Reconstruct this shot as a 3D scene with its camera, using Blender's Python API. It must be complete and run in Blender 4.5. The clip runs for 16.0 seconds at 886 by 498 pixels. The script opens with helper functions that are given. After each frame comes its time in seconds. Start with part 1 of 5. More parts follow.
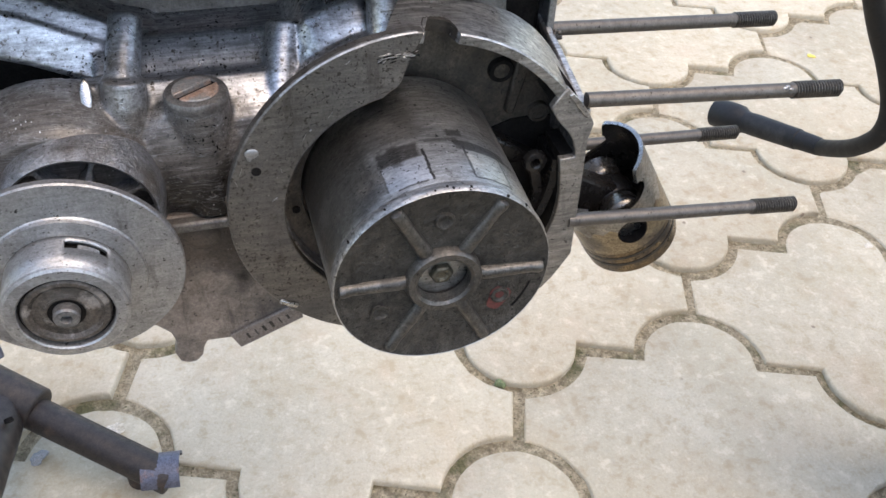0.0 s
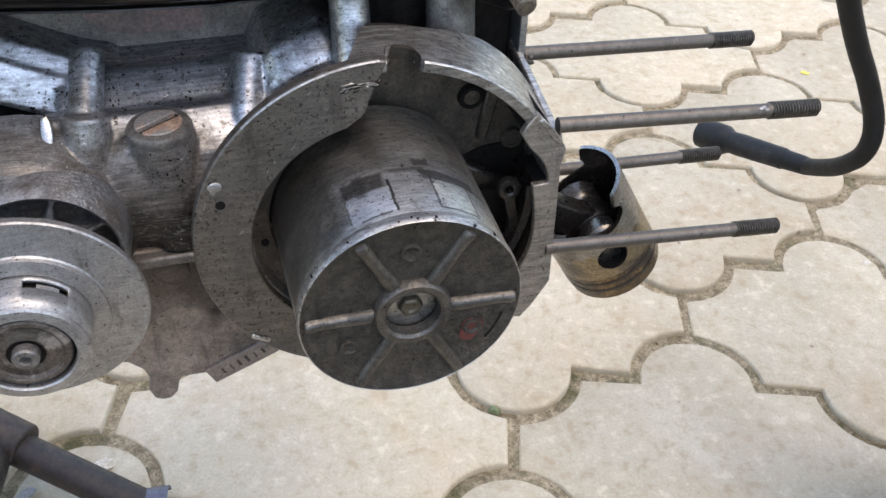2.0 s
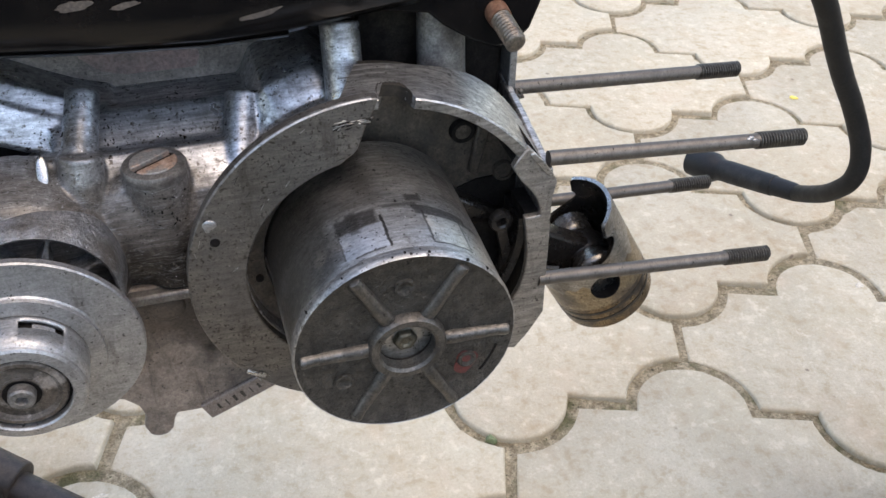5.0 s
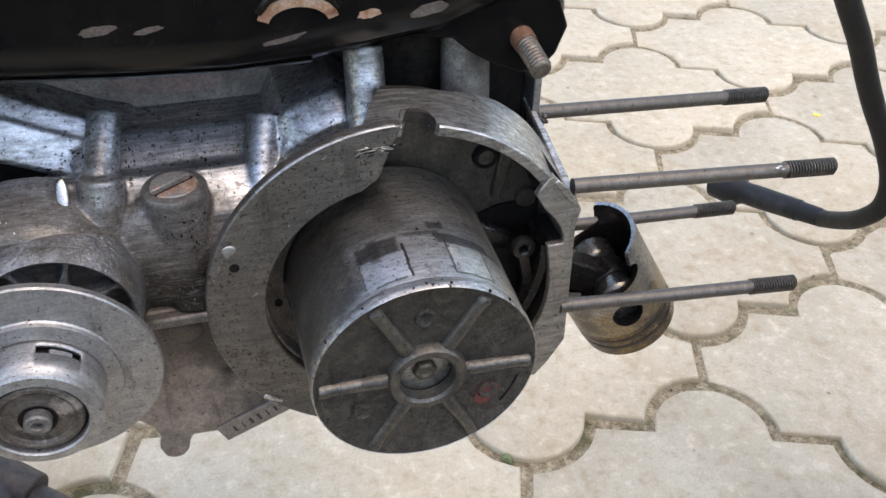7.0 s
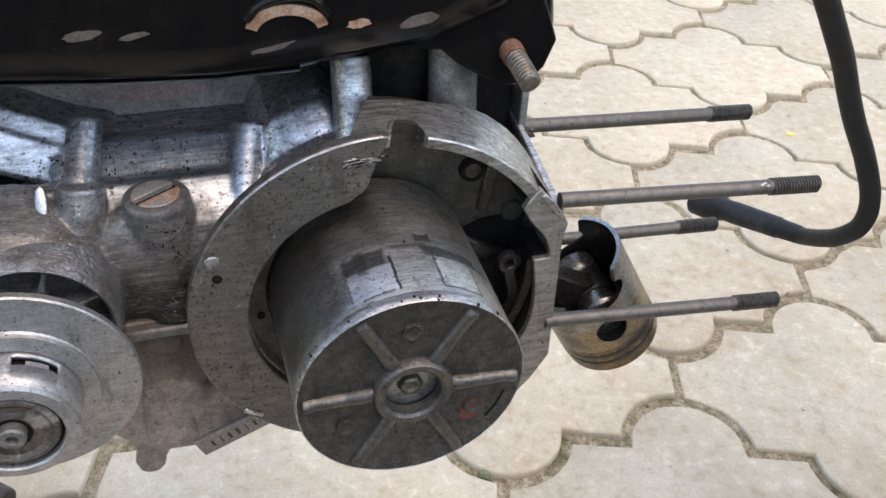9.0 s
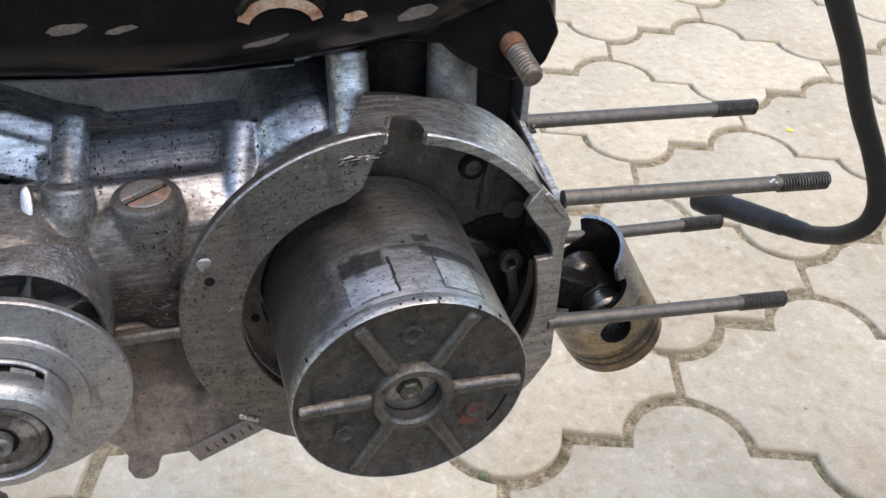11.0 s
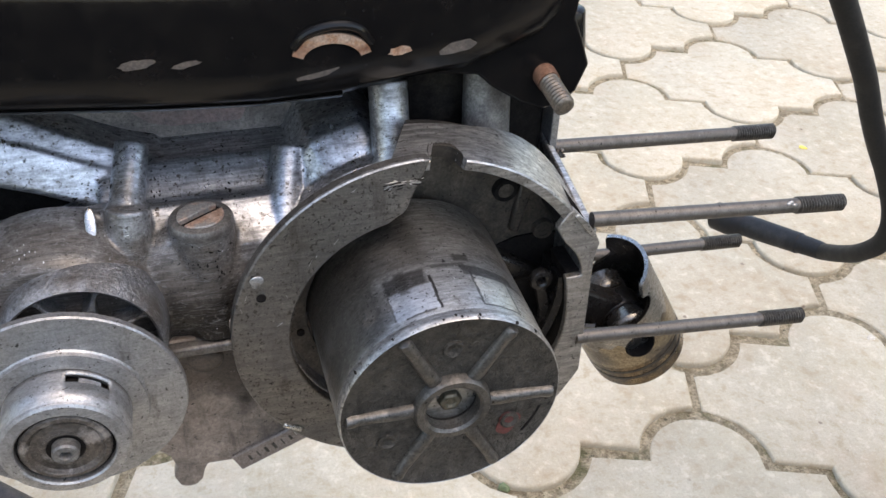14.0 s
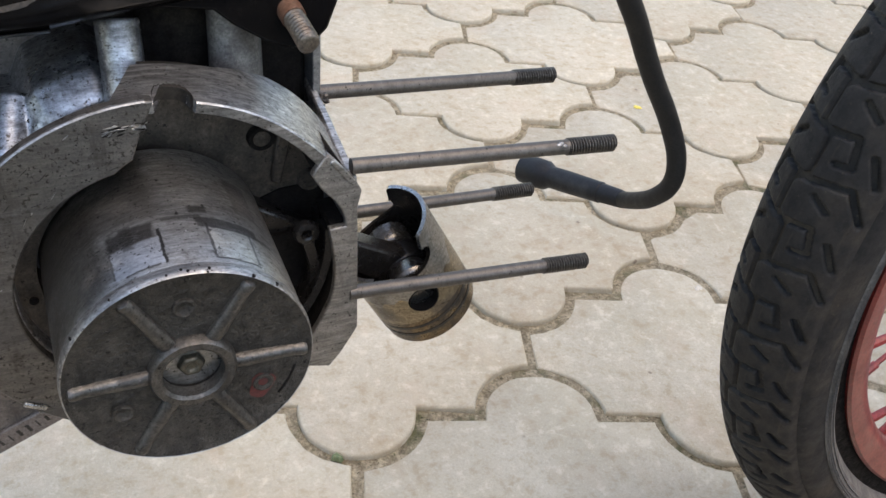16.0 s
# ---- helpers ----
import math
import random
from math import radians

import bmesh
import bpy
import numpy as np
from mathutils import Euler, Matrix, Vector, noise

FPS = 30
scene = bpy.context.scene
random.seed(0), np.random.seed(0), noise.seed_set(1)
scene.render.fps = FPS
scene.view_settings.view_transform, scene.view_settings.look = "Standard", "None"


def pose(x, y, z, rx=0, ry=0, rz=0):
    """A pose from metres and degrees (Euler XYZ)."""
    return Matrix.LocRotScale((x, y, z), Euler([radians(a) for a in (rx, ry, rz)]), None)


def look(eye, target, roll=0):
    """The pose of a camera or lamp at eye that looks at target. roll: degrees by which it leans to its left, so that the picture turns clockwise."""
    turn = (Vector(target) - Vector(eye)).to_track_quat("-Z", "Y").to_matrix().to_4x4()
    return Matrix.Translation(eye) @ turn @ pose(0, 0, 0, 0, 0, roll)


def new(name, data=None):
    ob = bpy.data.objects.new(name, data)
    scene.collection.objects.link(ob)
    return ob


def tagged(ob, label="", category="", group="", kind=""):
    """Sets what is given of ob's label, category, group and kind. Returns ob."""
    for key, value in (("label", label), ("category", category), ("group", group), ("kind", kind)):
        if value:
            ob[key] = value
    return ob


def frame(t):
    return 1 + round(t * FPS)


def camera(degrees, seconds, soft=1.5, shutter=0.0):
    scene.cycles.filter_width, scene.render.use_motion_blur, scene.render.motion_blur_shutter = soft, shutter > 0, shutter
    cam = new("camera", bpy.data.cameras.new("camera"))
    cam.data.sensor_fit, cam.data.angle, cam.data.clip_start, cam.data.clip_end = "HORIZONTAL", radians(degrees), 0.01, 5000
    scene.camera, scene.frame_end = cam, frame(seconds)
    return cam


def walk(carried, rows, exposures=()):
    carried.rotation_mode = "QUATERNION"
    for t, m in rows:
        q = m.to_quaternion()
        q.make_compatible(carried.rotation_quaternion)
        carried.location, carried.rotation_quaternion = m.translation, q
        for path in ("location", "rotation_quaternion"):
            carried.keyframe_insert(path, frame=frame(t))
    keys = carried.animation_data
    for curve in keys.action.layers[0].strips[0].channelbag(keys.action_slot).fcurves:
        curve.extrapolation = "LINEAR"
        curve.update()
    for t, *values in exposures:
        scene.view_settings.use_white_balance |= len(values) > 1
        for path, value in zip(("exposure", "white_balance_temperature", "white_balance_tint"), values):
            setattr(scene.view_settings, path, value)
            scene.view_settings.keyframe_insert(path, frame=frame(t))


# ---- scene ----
cam = camera(52.78, 16.0)
PATH = [
    (0, (-0.06292, -0.19436, 0.55881), (0.16244, 0.51747, -0.10640), 3.351),
    (0.5, (-0.06217, -0.18925, 0.55629), (0.15322, 0.53189, -0.10216), 3.134),
    (1, (-0.06093, -0.19133, 0.55934), (0.15241, 0.53971, -0.08879), 2.640),
    (1.5, (-0.05511, -0.19114, 0.55845), (0.16880, 0.53723, -0.08913), 2.591),
    (2, (-0.04992, -0.19124, 0.55717), (0.17316, 0.53826, -0.08941), 1.852),
    (2.5, (-0.04594, -0.19069, 0.55706), (0.18007, 0.54125, -0.08573), 1.585),
    (3, (-0.04575, -0.19012, 0.55894), (0.18979, 0.54423, -0.07765), 1.836),
    (3.5, (-0.04670, -0.19199, 0.55983), (0.18873, 0.54762, -0.07069), 1.580),
    (6, (-0.05007, -0.19052, 0.56061), (0.18117, 0.55705, -0.06202), 1.139),
    (6.5, (-0.04755, -0.18576, 0.55997), (0.17833, 0.56489, -0.06092), 1.196),
    (7, (-0.04936, -0.18410, 0.56304), (0.16811, 0.57216, -0.05402), 1.294),
    (7.5, (-0.05578, -0.18506, 0.56389), (0.15773, 0.57582, -0.04888), 1.809),
    (8, (-0.05928, -0.18489, 0.56442), (0.15783, 0.58171, -0.03988), 2.102),
    (8.5, (-0.05642, -0.18099, 0.56290), (0.18476, 0.57980, -0.03962), 3.057),
    (8.7, (-0.05300, -0.18088, 0.56147), (0.19569, 0.57696, -0.04172), 3.233),
    (10.8, (-0.05296, -0.17480, 0.55923), (0.19518, 0.58246, -0.04492), 3.023),
    (11, (-0.05153, -0.17343, 0.55592), (0.20028, 0.58173, -0.04933), 3.094),
    (11.5, (-0.05138, -0.17310, 0.55570), (0.19897, 0.58107, -0.05137), 2.855),
    (12, (-0.05231, -0.17347, 0.55614), (0.19543, 0.58344, -0.04860), 2.615),
    (12.5, (-0.05313, -0.17408, 0.55730), (0.19350, 0.58491, -0.04528), 2.563),
    (13, (-0.06064, -0.17683, 0.55983), (0.16665, 0.58843, -0.04244), 1.920),
    (13.5, (-0.06475, -0.17599, 0.56152), (0.15718, 0.59025, -0.04149), 2.248),
    (14, (-0.06389, -0.18282, 0.56696), (0.17924, 0.58472, -0.02614), 2.666),
    (14.5, (-0.06304, -0.19168, 0.57205), (0.20173, 0.57423, -0.01384), 3.080),
    (15, (-0.05136, -0.19013, 0.56894), (0.25185, 0.56035, -0.01829), 4.821),
    (15.5, (-0.03017, -0.18409, 0.55812), (0.30316, 0.54479, -0.03989), 5.612),
    (16, (-0.02273, -0.18718, 0.55213), (0.34471, 0.51734, -0.05503), 6.339),
]
walk(cam, [(t, look(eye, target, roll)) for t, eye, target, roll in PATH], exposures=[(0, 1.68, 7250, 12), (1.5, 1.66, 7250, 12), (2.2, 1.6, 7250, 12), (3, 1.46, 7250, 12), (3.5, 1.52, 7250, 12), (6, 1.58, 7250, 12), (8.5, 1.62, 7250, 12), (11, 1.6, 7250, 12), (13.5, 1.7, 7250, 12), (14.3, 1.62, 7250, 12), (15, 1.22, 7250, 12), (15.5, 1.19, 7250, 12), (16, 1.36, 7250, 12)])

# ---- world and light ----
world = bpy.data.worlds.new("world")
scene.world = world
world.use_nodes = True
wt = world.node_tree
wt.nodes.clear()
sky = wt.nodes.new("ShaderNodeTexSky")
sky.sky_type = "NISHITA"
sky.sun_disc = False
sky.sun_elevation = radians(70)
sky.sun_rotation = radians(147)
sky.air_density, sky.dust_density, sky.ozone_density = 1.2, 1.6, 1.2
wbg = wt.nodes.new("ShaderNodeBackground")
wbg.inputs["Strength"].default_value = 0.15
wout = wt.nodes.new("ShaderNodeOutputWorld")
wt.links.new(sky.outputs[0], wbg.inputs[0])
wt.links.new(wbg.outputs[0], wout.inputs[0])

sun_data = bpy.data.lights.new("sun", "SUN")
sun_data.energy, sun_data.angle, sun_data.color = 0.45, radians(45), (1.0, 0.82, 0.60)
sun = new("sun", sun_data)
sun.matrix_world = look((0.42, -0.66, 2.2), (0, 0, 0))


# ---- materials ----
def node(t, kind, **values):
    n = t.nodes.new(kind)
    for key, value in values.items():
        n.inputs[key.replace("_", " ")].default_value = value
    return n


def ramp(t, source, *stops):
    r = t.nodes.new("ShaderNodeValToRGB")
    while len(r.color_ramp.elements) < len(stops):
        r.color_ramp.elements.new(0.5)
    for e, (at, c) in zip(r.color_ramp.elements, stops):
        e.position = at
        e.color = (c, c, c, 1) if isinstance(c, (int, float)) else (*c, 1)
    t.links.new(source, r.inputs[0])
    return r.outputs[0]


def noise_at(t, where, scale, detail=6.0, rough=0.6, stretch=None):
    if stretch:
        m = t.nodes.new("ShaderNodeMapping")
        m.inputs["Scale"].default_value = stretch
        t.links.new(where, m.inputs[0])
        where = m.outputs[0]
    n = node(t, "ShaderNodeTexNoise", Scale=scale, Detail=detail, Roughness=rough)
    t.links.new(where, n.inputs["Vector"])
    return n.outputs["Fac"]


def mix(t, fac, a, b):
    m = t.nodes.new("ShaderNodeMix")
    m.data_type = "RGBA"
    for socket, value in ((m.inputs[0], fac), (m.inputs[6], a), (m.inputs[7], b)):
        if isinstance(value, (tuple, list)):
            socket.default_value = (*value, 1)
        elif isinstance(value, (int, float)):
            socket.default_value = value
        else:
            t.links.new(value, socket)
    return m.outputs[2]


def surface(name, base, second, grime=(0.05, 0.045, 0.04), metallic=0.0, rough=(0.35, 0.6), scale=40.0, fine=900.0,
            dirt=(0.52, 0.7), bump=0.2, depth=0.0004, stretch=None, specks=0.0, coat=0.0, scratch=0.0, glint=0.0, grain=0.5, blots=(), stains=(), gloss=0.5, brush=0.0, lay=(0, 0, 0)):
    """A worn surface: two tones, grime in patches, dark specks, rough and smooth spots, and fine relief."""
    m = bpy.data.materials.new(name)
    m.use_nodes = True
    t = m.node_tree
    b = t.nodes["Principled BSDF"]
    b.inputs["Specular IOR Level"].default_value = gloss
    where = t.nodes.new("ShaderNodeTexCoord").outputs["Object"]
    big = noise_at(t, where, scale, 5, 0.6)
    mid = noise_at(t, where, scale * 4.3, 6, 0.65, stretch)
    small = noise_at(t, where, fine, 4, 0.7, stretch)
    tone = mix(t, ramp(t, mid, (0.35, 0.0), (0.65, 1.0)), base, second)
    dirty = ramp(t, big, (dirt[0], 0.0), (dirt[1], 1.0))
    colour = mix(t, dirty, tone, grime)
    matte = None
    # blots about given centres: greasy dirt, and a gap's shade painted in
    for centre, reach, tint in blots:
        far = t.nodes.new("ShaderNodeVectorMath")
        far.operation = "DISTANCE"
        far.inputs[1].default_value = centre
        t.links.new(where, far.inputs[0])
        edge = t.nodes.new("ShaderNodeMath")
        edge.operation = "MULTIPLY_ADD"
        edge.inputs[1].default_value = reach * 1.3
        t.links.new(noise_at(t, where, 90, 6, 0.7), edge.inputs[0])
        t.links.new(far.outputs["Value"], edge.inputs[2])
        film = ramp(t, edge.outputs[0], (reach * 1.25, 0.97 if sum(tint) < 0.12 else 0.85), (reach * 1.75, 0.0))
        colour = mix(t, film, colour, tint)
        if sum(tint) < 0.5:
            if matte is None:
                matte = film
            else:
                most = t.nodes.new("ShaderNodeMath")
                most.operation = "MAXIMUM"
                t.links.new(matte, most.inputs[0])
                t.links.new(film, most.inputs[1])
                matte = most.outputs[0]
    if stains:
        axes = t.nodes.new("ShaderNodeSeparateXYZ")
        t.links.new(where, axes.inputs[0])
        sub = t.nodes.new("ShaderNodeMath")
        sub.operation, sub.inputs[1].default_value = "SUBTRACT", 0.3628
        t.links.new(axes.outputs[2], sub.inputs[0])
        turn_at = t.nodes.new("ShaderNodeMath")
        turn_at.operation = "ARCTAN2"
        t.links.new(sub.outputs[0], turn_at.inputs[0])
        t.links.new(axes.outputs[0], turn_at.inputs[1])
        warp = noise_at(t, where, 260, 5, 0.75)
        warp2 = noise_at(t, where, 230, 5, 0.75, (1, 0.35, 1))

        def near_band(source, lo, hi, soft, wob, w):
            """1 between lo and hi, with a wavering edge."""
            shift = t.nodes.new("ShaderNodeMath")
            shift.operation, shift.inputs[1].default_value = "MULTIPLY_ADD", wob
            t.links.new(w, shift.inputs[0])
            t.links.new(source, shift.inputs[2])
            m = t.nodes.new("ShaderNodeMapRange")
            m.interpolation_type = "SMOOTHSTEP"
            half = (hi - lo) / 2
            d = t.nodes.new("ShaderNodeMath")
            d.operation, d.inputs[1].default_value = "SUBTRACT", (lo + hi) / 2 + wob / 2
            t.links.new(shift.outputs[0], d.inputs[0])
            ab = t.nodes.new("ShaderNodeMath")
            ab.operation = "ABSOLUTE"
            t.links.new(d.outputs[0], ab.inputs[0])
            m.inputs["From Min"].default_value, m.inputs["From Max"].default_value = half - soft, half + soft
            m.inputs["To Min"].default_value, m.inputs["To Max"].default_value = 1.0, 0.0
            t.links.new(ab.outputs[0], m.inputs[0])
            return m.outputs[0]

        for a0, a1, y0, y1, soft, tint, amount in stains:
            ba = near_band(turn_at.outputs[0], radians(a0), radians(a1), radians(soft), radians(3 + soft), warp)
            by = near_band(axes.outputs[1], y0, y1, soft * 0.0006, 0.0016 + soft * 0.0006, warp2)
            both_at = t.nodes.new("ShaderNodeMath")
            both_at.operation = "MULTIPLY"
            t.links.new(ba, both_at.inputs[0])
            t.links.new(by, both_at.inputs[1])
            amt = t.nodes.new("ShaderNodeMath")
            amt.operation, amt.inputs[1].default_value = "MULTIPLY", amount
            t.links.new(both_at.outputs[0], amt.inputs[0])
            colour = mix(t, amt.outputs[0], colour, tint)
    if grain:
        g = ramp(t, noise_at(t, where, fine * 1.3, 5, 0.75), (0.36, 0.0), (0.5, 0.5), (0.64, 1.0))
        shade = t.nodes.new("ShaderNodeMix")
        shade.data_type, shade.blend_type = "RGBA", "MULTIPLY"
        shade.inputs[0].default_value = 1.0
        t.links.new(colour, shade.inputs[6])
        t.links.new(mix(t, g, tuple([1 - 0.65 * grain] * 3), tuple([1 + 0.7 * grain] * 3)), shade.inputs[7])
        colour = shade.outputs[2]
    if brush:
        for tilt, long, fine_at in ((0.0, 45.0, 900.0), (0.35, 80.0, 520.0)):
            comb = t.nodes.new("ShaderNodeMapping")
            comb.inputs["Rotation"].default_value = (lay[0], lay[1] + tilt, lay[2] + tilt)
            comb.inputs["Scale"].default_value = (long, fine_at, fine_at)
            t.links.new(where, comb.inputs[0])
            hair = ramp(t, noise_at(t, comb.outputs[0], 1.0, 3, 0.6), (0.38, 0.0), (0.5, 0.5), (0.64, 1.0))
            rub = t.nodes.new("ShaderNodeMix")
            rub.data_type, rub.blend_type = "RGBA", "MULTIPLY"
            rub.inputs[0].default_value = 1.0
            t.links.new(colour, rub.inputs[6])
            t.links.new(mix(t, hair, tuple([1 - 0.6 * brush] * 3), tuple([1 + 0.6 * brush] * 3)), rub.inputs[7])
            colour = rub.outputs[2]
    if specks:
        pits = ramp(t, noise_at(t, where, fine * 0.8, 3, 0.6), (0.5 + 0.22 * (1 - specks), 0.0), (0.56 + 0.22 * (1 - specks), 1.0))
        colour = mix(t, pits, colour, grime)
        crumbs = ramp(t, noise_at(t, where, fine * 0.5, 4, 0.7), (0.66 - 0.05 * specks, 0.0), (0.68 - 0.05 * specks, 0.9))
        colour = mix(t, crumbs, colour, tuple(c * 0.35 for c in grime))
        run = ramp(t, noise_at(t, where, 160, 5, 0.7, (1, 1, 0.22)), (0.56, 0.0), (0.68, 0.55))
        colour = mix(t, run, colour, grime)
        cell = t.nodes.new("ShaderNodeTexVoronoi")
        cell.inputs["Scale"].default_value = 620
        t.links.new(where, cell.inputs["Vector"])
        dot = ramp(t, cell.outputs["Distance"], (0.10, 1.0), (0.17, 0.0))
        patch = ramp(t, noise_at(t, where, 95, 4, 0.7), (0.54 - 0.12 * specks, 0.0), (0.66 - 0.12 * specks, 1.0))
        there = t.nodes.new("ShaderNodeMath")
        there.operation = "MULTIPLY"
        t.links.new(dot, there.inputs[0])
        t.links.new(patch, there.inputs[1])
        colour = mix(t, there.outputs[0], colour, (0.012, 0.011, 0.010))
    if scratch:
        for turn, width in (((0.3, 0.5, 0.2), 0.010), ((-0.4, 0.9, 1.1), 0.007), ((0.1, -0.6, 0.7), 0.006)):
            m2 = t.nodes.new("ShaderNodeMapping")
            m2.inputs["Rotation"].default_value = turn
            m2.inputs["Scale"].default_value = (9.0, 130.0, 130.0)
            t.links.new(where, m2.inputs[0])
            lines = noise_at(t, m2.outputs[0], 2.2, 2, 0.5)
            mark = ramp(t, lines, (0.5 - width, 0.0), (0.5, scratch), (0.5 + width, 0.0))
            colour = mix(t, mark, colour, tuple(min(1.0, c * 1.9 + 0.06) for c in base))
    # pale nicks that put small glints into the colour
    if glint:
        nick = t.nodes.new("ShaderNodeTexVoronoi")
        nick.inputs["Scale"].default_value = 480
        skew = t.nodes.new("ShaderNodeMapping")
        skew.inputs["Rotation"].default_value, skew.inputs["Scale"].default_value = (0.4, 0.9, 0.3), (1.0, 0.4, 1.0)
        t.links.new(where, skew.inputs[0])
        t.links.new(skew.outputs[0], nick.inputs["Vector"])
        few = t.nodes.new("ShaderNodeMath")
        few.operation = "MULTIPLY"
        t.links.new(ramp(t, nick.outputs["Distance"], (0.07, glint), (0.13, 0.0)), few.inputs[0])
        t.links.new(ramp(t, noise_at(t, where, 70, 4, 0.7), (0.52, 0.0), (0.62, 1.0)), few.inputs[1])
        spots = few.outputs[0]
        colour = mix(t, spots, colour, tuple(min(1.0, c * 2.0 + 0.08) for c in base))
    t.links.new(colour, b.inputs["Base Color"])
    spread = t.nodes.new("ShaderNodeMapRange")
    spread.inputs["From Min"].default_value, spread.inputs["From Max"].default_value = 0.3, 0.7
    spread.inputs["To Min"].default_value, spread.inputs["To Max"].default_value = rough
    t.links.new(mid, spread.inputs[0])
    t.links.new(spread.outputs[0], b.inputs["Roughness"])
    if metallic:
        keep = t.nodes.new("ShaderNodeMapRange")
        keep.inputs["To Min"].default_value, keep.inputs["To Max"].default_value = metallic, metallic * 0.35
        t.links.new(dirty, keep.inputs[0])
        shine = keep.outputs[0]
        if matte is not None:
            less = t.nodes.new("ShaderNodeMath")
            less.operation, less.inputs[1].default_value, less.inputs[2].default_value = "MULTIPLY_ADD", -0.9, 1.0
            t.links.new(matte, less.inputs[0])
            dull = t.nodes.new("ShaderNodeMath")
            dull.operation = "MULTIPLY"
            t.links.new(shine, dull.inputs[0])
            t.links.new(less.outputs[0], dull.inputs[1])
            shine = dull.outputs[0]
        t.links.new(shine, b.inputs["Metallic"])
        if matte is not None:
            sheen = t.nodes.new("ShaderNodeMath")
            sheen.operation, sheen.inputs[1].default_value, sheen.inputs[2].default_value = "MULTIPLY_ADD", -0.7 * gloss, gloss
            t.links.new(matte, sheen.inputs[0])
            t.links.new(sheen.outputs[0], b.inputs["Specular IOR Level"])
    if coat:
        b.inputs["Coat Weight"].default_value = coat
        b.inputs["Coat Roughness"].default_value = 0.08
    both = t.nodes.new("ShaderNodeMath")
    both.operation = "MULTIPLY_ADD"
    both.inputs[1].default_value = 0.6
    t.links.new(small, both.inputs[0])
    t.links.new(mid, both.inputs[2])
    relief = node(t, "ShaderNodeBump", Strength=bump, Distance=depth)
    t.links.new(both.outputs[0], relief.inputs["Height"])
    t.links.new(relief.outputs[0], b.inputs["Normal"])
    return m


# blots: greasy brown on front and dome, near-black above the ledge
cast_alu = surface("cast_aluminium", (0.395, 0.405, 0.43), (0.285, 0.292, 0.308), (0.085, 0.076, 0.068), 0.88, (0.25, 0.38), 34, 700, (0.50, 0.68), 0.36, 0.0005, specks=0.5, scratch=0.10, glint=0.5, grain=0.35, brush=0.36, blots=(
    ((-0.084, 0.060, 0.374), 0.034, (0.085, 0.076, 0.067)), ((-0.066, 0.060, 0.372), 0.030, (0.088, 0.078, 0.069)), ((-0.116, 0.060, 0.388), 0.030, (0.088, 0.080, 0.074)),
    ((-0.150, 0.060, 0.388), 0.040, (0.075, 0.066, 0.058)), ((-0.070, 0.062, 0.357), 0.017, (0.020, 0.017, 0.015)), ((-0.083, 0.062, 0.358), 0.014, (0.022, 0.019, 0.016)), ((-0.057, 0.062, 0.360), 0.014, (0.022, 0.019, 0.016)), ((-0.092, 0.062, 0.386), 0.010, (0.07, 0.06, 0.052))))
collar_alu = surface("rough_cast_collar", (0.29, 0.298, 0.318), (0.16, 0.165, 0.175), (0.060, 0.052, 0.045), 0.85, (0.28, 0.48), 34, 700, (0.49, 0.64), 1.0, 0.0012, specks=0.32, scratch=0.2, glint=0.5)
flange_alu = surface("machined_aluminium", (0.185, 0.172, 0.158), (0.128, 0.118, 0.108), (0.06, 0.053, 0.046), 0.85, (0.34, 0.50), 26, 900, (0.50, 0.68), 0.45, 0.0005, (1, 1, 3.5), 0.6, scratch=0.07, glint=0.5, grain=0.25, brush=0.14, lay=(0, 0.35, 0))
# paler copy of flange_alu: the cylinder flange's reflections put into its colour
flange_pale = surface("lightened_machined_aluminium", (0.30, 0.278, 0.252), (0.20, 0.186, 0.168), (0.07, 0.062, 0.054), 0.8, (0.42, 0.58), 26, 900, (0.54, 0.72), 0.5, 0.0005, (1, 1, 3.5), 0.45, scratch=0.15, glint=0.6, grain=0.3, brush=0.22, lay=(0, 1.4, 0))
wall_alu = surface("filed_aluminium", (0.46, 0.45, 0.435), (0.28, 0.27, 0.26), (0.11, 0.10, 0.09), 0.9, (0.26, 0.44), 25, 800, (0.58, 0.76), 0.5, 0.0004, (1, 4, 1), 0.4, scratch=0.12, glint=0.5, grain=0.25, brush=0.42)
inner_metal = surface("dark_brown_inner_metal", (0.105, 0.088, 0.072), (0.062, 0.052, 0.043), (0.022, 0.019, 0.016), 0.5, (0.35, 0.6), 45, 700, (0.5, 0.68), 0.6, 0.0006, specks=0.3, glint=0.25)
rotor_face = surface("rotor_cast_face", (0.088, 0.080, 0.069), (0.043, 0.0385, 0.033), (0.013, 0.0115, 0.010), 0.7, (0.34, 0.58), 55, 1000, (0.52, 0.7), 1.0, 0.0010, specks=0.55, glint=0.7, grain=0.4)
